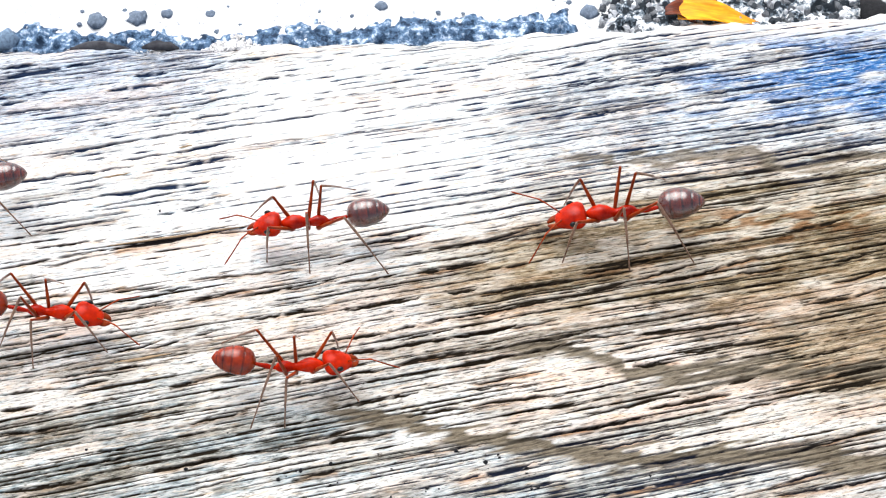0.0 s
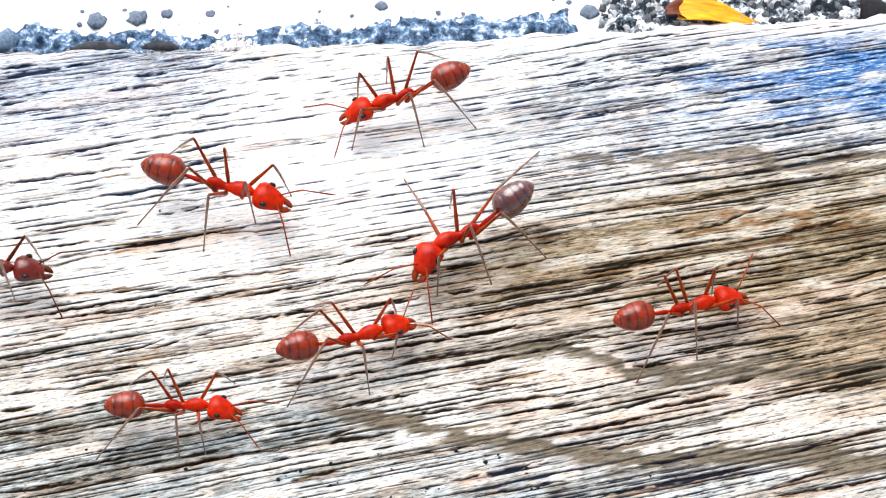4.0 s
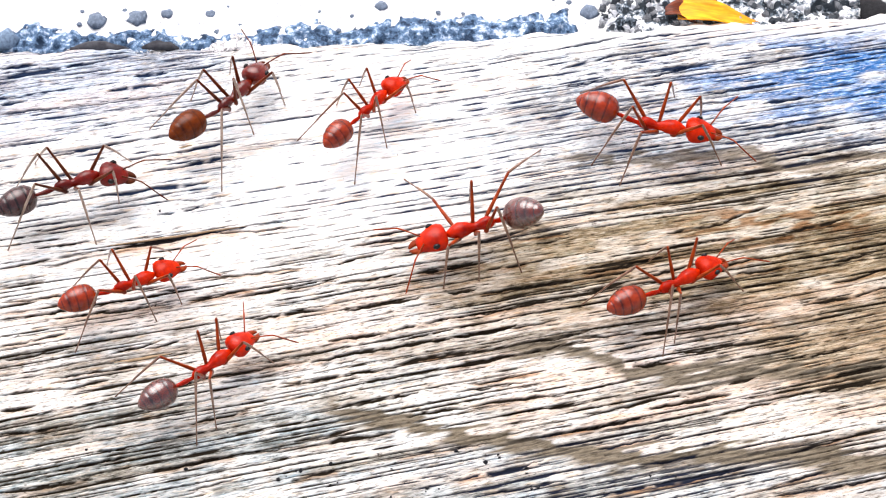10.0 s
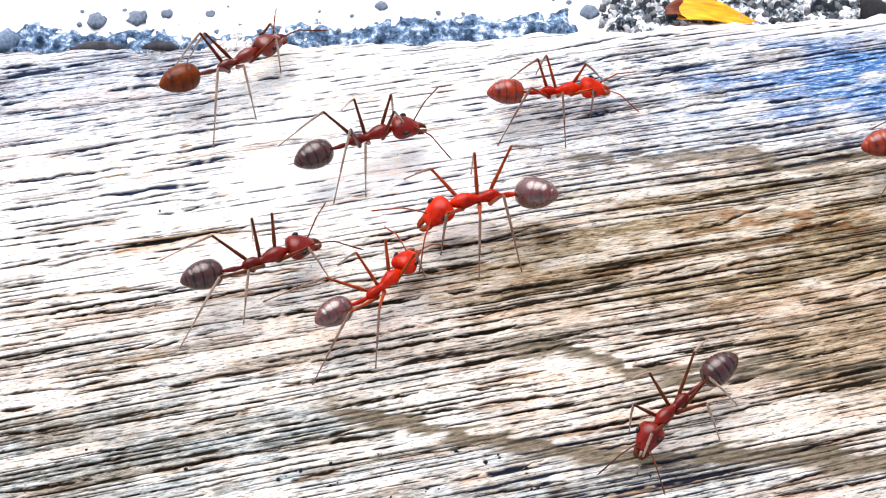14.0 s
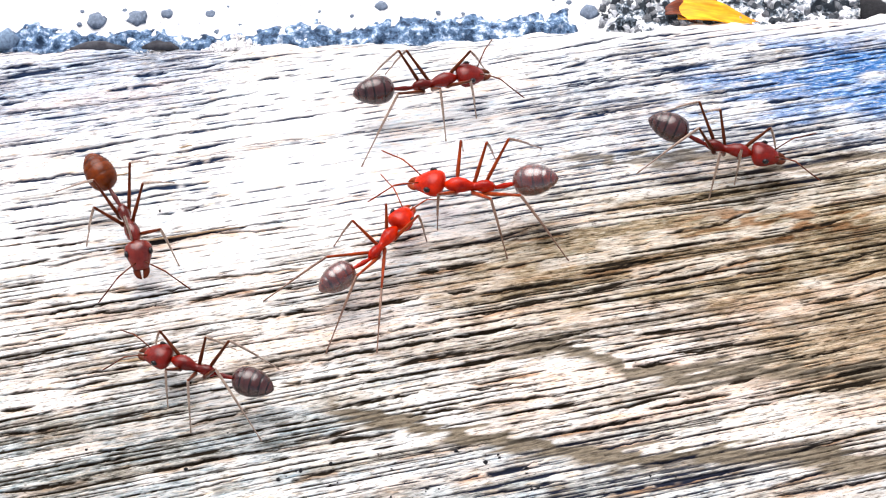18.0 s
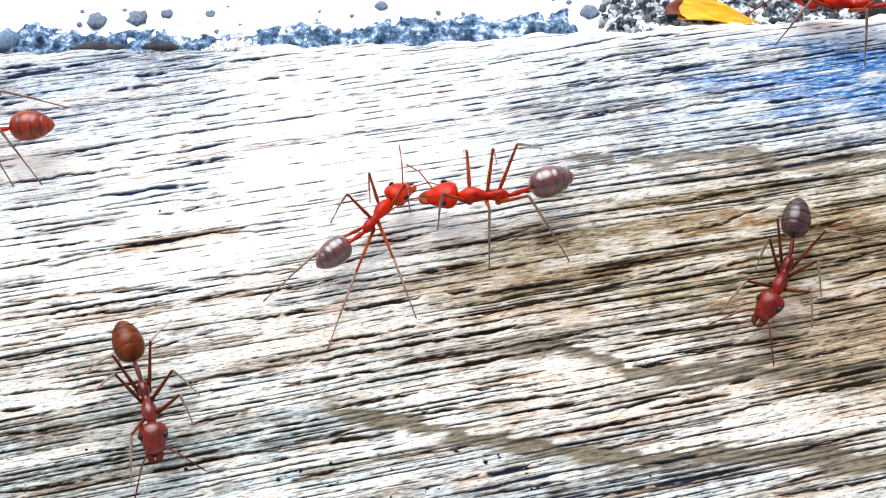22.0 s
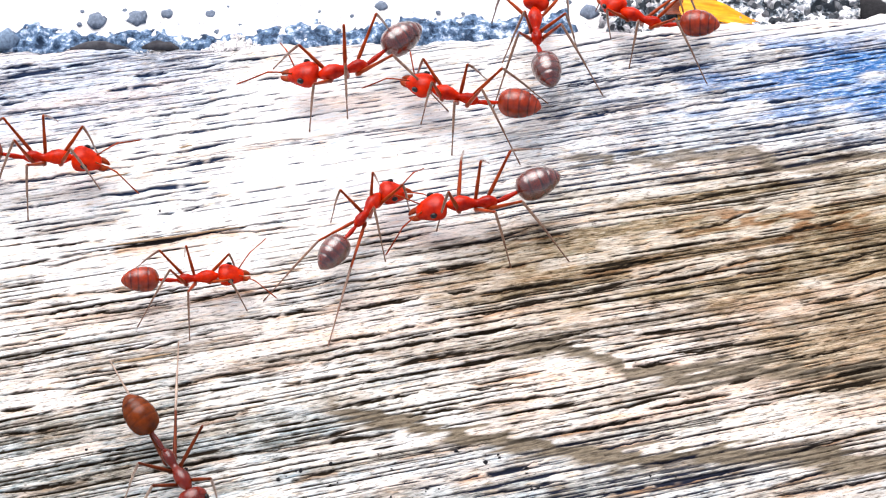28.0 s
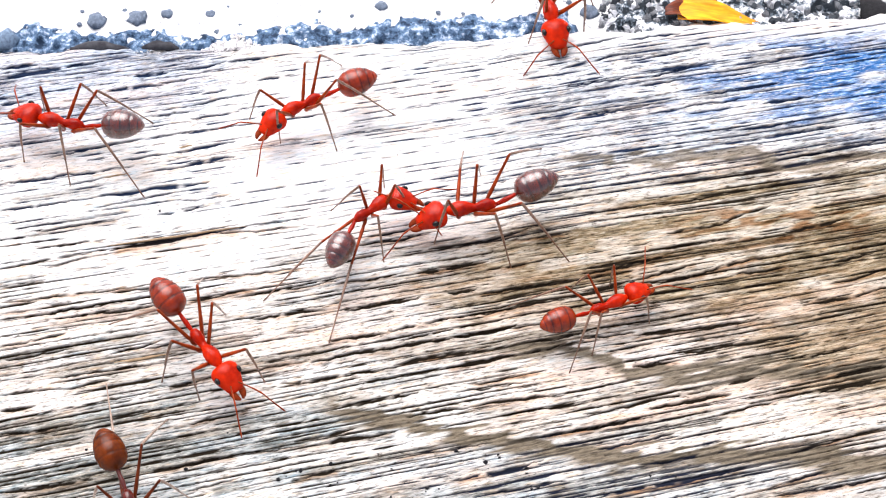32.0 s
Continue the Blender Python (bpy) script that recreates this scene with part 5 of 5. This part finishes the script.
    # ant r
    crawl(ant('grey', 1.12), [
        (21, 40.28, 16.69, 177, 4, -2), (22, 24.77, 16.2, 171, -21, 9), (22.5, 15.29, 13.1, 192, -2, 1), (23, 7.33, 10.15, 197, 3, -2),
        (23.5, 2.07, 10.42, 200, 0, 0), (24, 0.89, 10.27, 210, 4, -3), (24.5, -2.2, 9.85, 207, 3, -1), (25, -3.51, 10.13, 205, 0, 0),
        (25.5, -3.8, 9.77, 215, 0, 0), (27.5, -5.52, 10.68, 202, -32, 19), (28, -5.82, 11.19, 197, -30, 19), (28.5, -9.85, 12.95, 193, 4, -2),
        (29, -10.52, 12.64, 201, 5, -3), (29.5, -11.02, 12.5, 199, 0, 0), (30, -14.83, 11.42, 200, 1, 0), (30.5, -22.06, 9.59, 197, -6, 3),
        (31, -25.4, 9.61, 185, -7, 3), (32, -34.5, 8.81, 181, 4, -2),], [(23.7, 24.4, 2, 1, 9.36, 7.82), (24.8, 25.6, 2, 1, 5.47, 10.14)])
    # ant s
    crawl(ant('red', 1.05), [
        (23.2, 38.84, 14.09, 175, 9, -4), (24.5, 25.31, 13.34, 180, 6, -3), (25, 21.82, 12.28, 180, 0, 0), (25.5, 13.86, 11.94, 179, -6, 3),
        (27.5, 2.73, 8.8, 155, 7, -5), (28, 0.88, 9.33, 162, -13, 6), (28.5, -1.8, 8.7, 179, -12, 6), (29, -7.77, 6.89, 192, -11, 7),
        (29.5, -10.08, 7.27, 170, -2, 1), (30, -13.06, 5.77, 179, -10, 6), (30.5, -21.02, 4.04, 190, -5, 3), (30.8, -31.5, 3.79, 181, -7, 3),
        (32, -44, 4.18, 181, -7, 3),])
    # ant u
    crawl(ant('grey', 1.04), [
        (24.2, 40.0, 0.2, -167, 6, -2), (25, 29.8, 0.9, -165, 5, -2), (25.5, 22.26, 1.93, -159, 3, -1), (26, 19.82, 3.72, -165, 2, -1), (26.5, 15.81, 7.28, -199, 0, 0),
        (27, 9.84, 12.46, -223, 11, -6), (27.5, 6.12, 14.56, -265, -17, 9), (28, 5.61, 14.41, -267, -20, 9), (28.5, 5.2, 14.71, -264, -16, 6),
        (29, 4.5, 14.51, -262, -4, 1), (29.5, 1.72, 14.06, -213, 16, -9), (30, -2.21, 11.22, -181, 4, -2), (30.5, -7.22, 9.13, -162, -2, 1),
        (31, -11.9, 5.83, -168, -14, 8), (31.5, -17.29, 6.61, -189, -1, 0), (32, -22.24, 7.44, -193, -10, 6),])
    # ant w
    crawl(ant('red', 0.98), [
        (24.5, 39.09, 15.38, 175, 8, -4), (27.5, 13.05, 15.32, 156, -18, 11), (28, 12.19, 15.3, 156, -29, 15), (28.5, 10.21, 15.78, 162, -7, 4),
        (29, 9.61, 14.71, 180, 7, -5), (29.5, 9.89, 15.03, 173, 2, -1), (30, 9.03, 15.07, 152, -39, 22), (30.5, 5.36, 14.04, 173, -1, 1),
        (31, -1.35, 13.73, 168, -1, 1), (31.5, -5.41, 13.4, 174, 12, -6), (32, -8.24, 8.84, 209, 18, -10),])
    # ant x
    crawl(ant('red', 1.12), [
        (28, 3.58, 29.93, -80, 1, 0), (30, 5.05, 21.22, -79, 2, -1), (31, 6.05, 19.95, -81, 5, -2), (32, 6.47, 17.34, -81, 2, -1),])
    # ant y
    crawl(ant('red', 0.86), [
        (23.8, -32.18, -3.62, 3, 7, -4), (25.5, -25.83, -3.26, 1, 3, -2), (27.5, -13.11, -2.8, 7, 0, 0), (28, -13.89, -3, 7, 1, -1),
        (28.5, -13.01, -4.41, -1, -2, 1), (29, -11.87, -7.42, -18, -3, 2), (29.5, -9.13, -8.89, -23, -12, 6), (30, -7.2, -8.33, -6, 7, -4),
        (30.5, -4.25, -7.68, 7, -10, 5), (31, -1.36, -6.88, 15, 3, -1), (31.5, 2.95, -4.47, 28, -4, 2), (32, 9.12, -4.77, 25, 5, -2),])
    # ant z
    crawl(ant('red', 1.04), [
        (26, -33.91, 4.18, -1, 8, -4), (27.5, -24.73, 4.78, -5, -6, 3), (28, -23.07, 4.97, -1, -3, 1), (28.5, -17.69, 8.08, 15, -4, 2),
        (29, -18.51, 6.47, 8, 3, -1), (29.5, -18.57, 3.71, -17, 2, -1), (30, -17.29, -1.92, -22, 11, -6), (30.5, -14.84, -2.59, -14, 4, -2),
        (31, -13.92, -3.28, -9, 7, -4), (31.5, -14.16, -6.2, -46, 9, -5), (32, -13.07, -7.59, -53, -1, 1),])
    # ant aa
    crawl(ant('grey', 0.97), [
        (0, -28.47, 2.98, -173, 0, 0), (0.5, -35.31, 2.6, -175, 5, -3), (1, -41.11, 2.42, -179, 4, -2),])


motions()
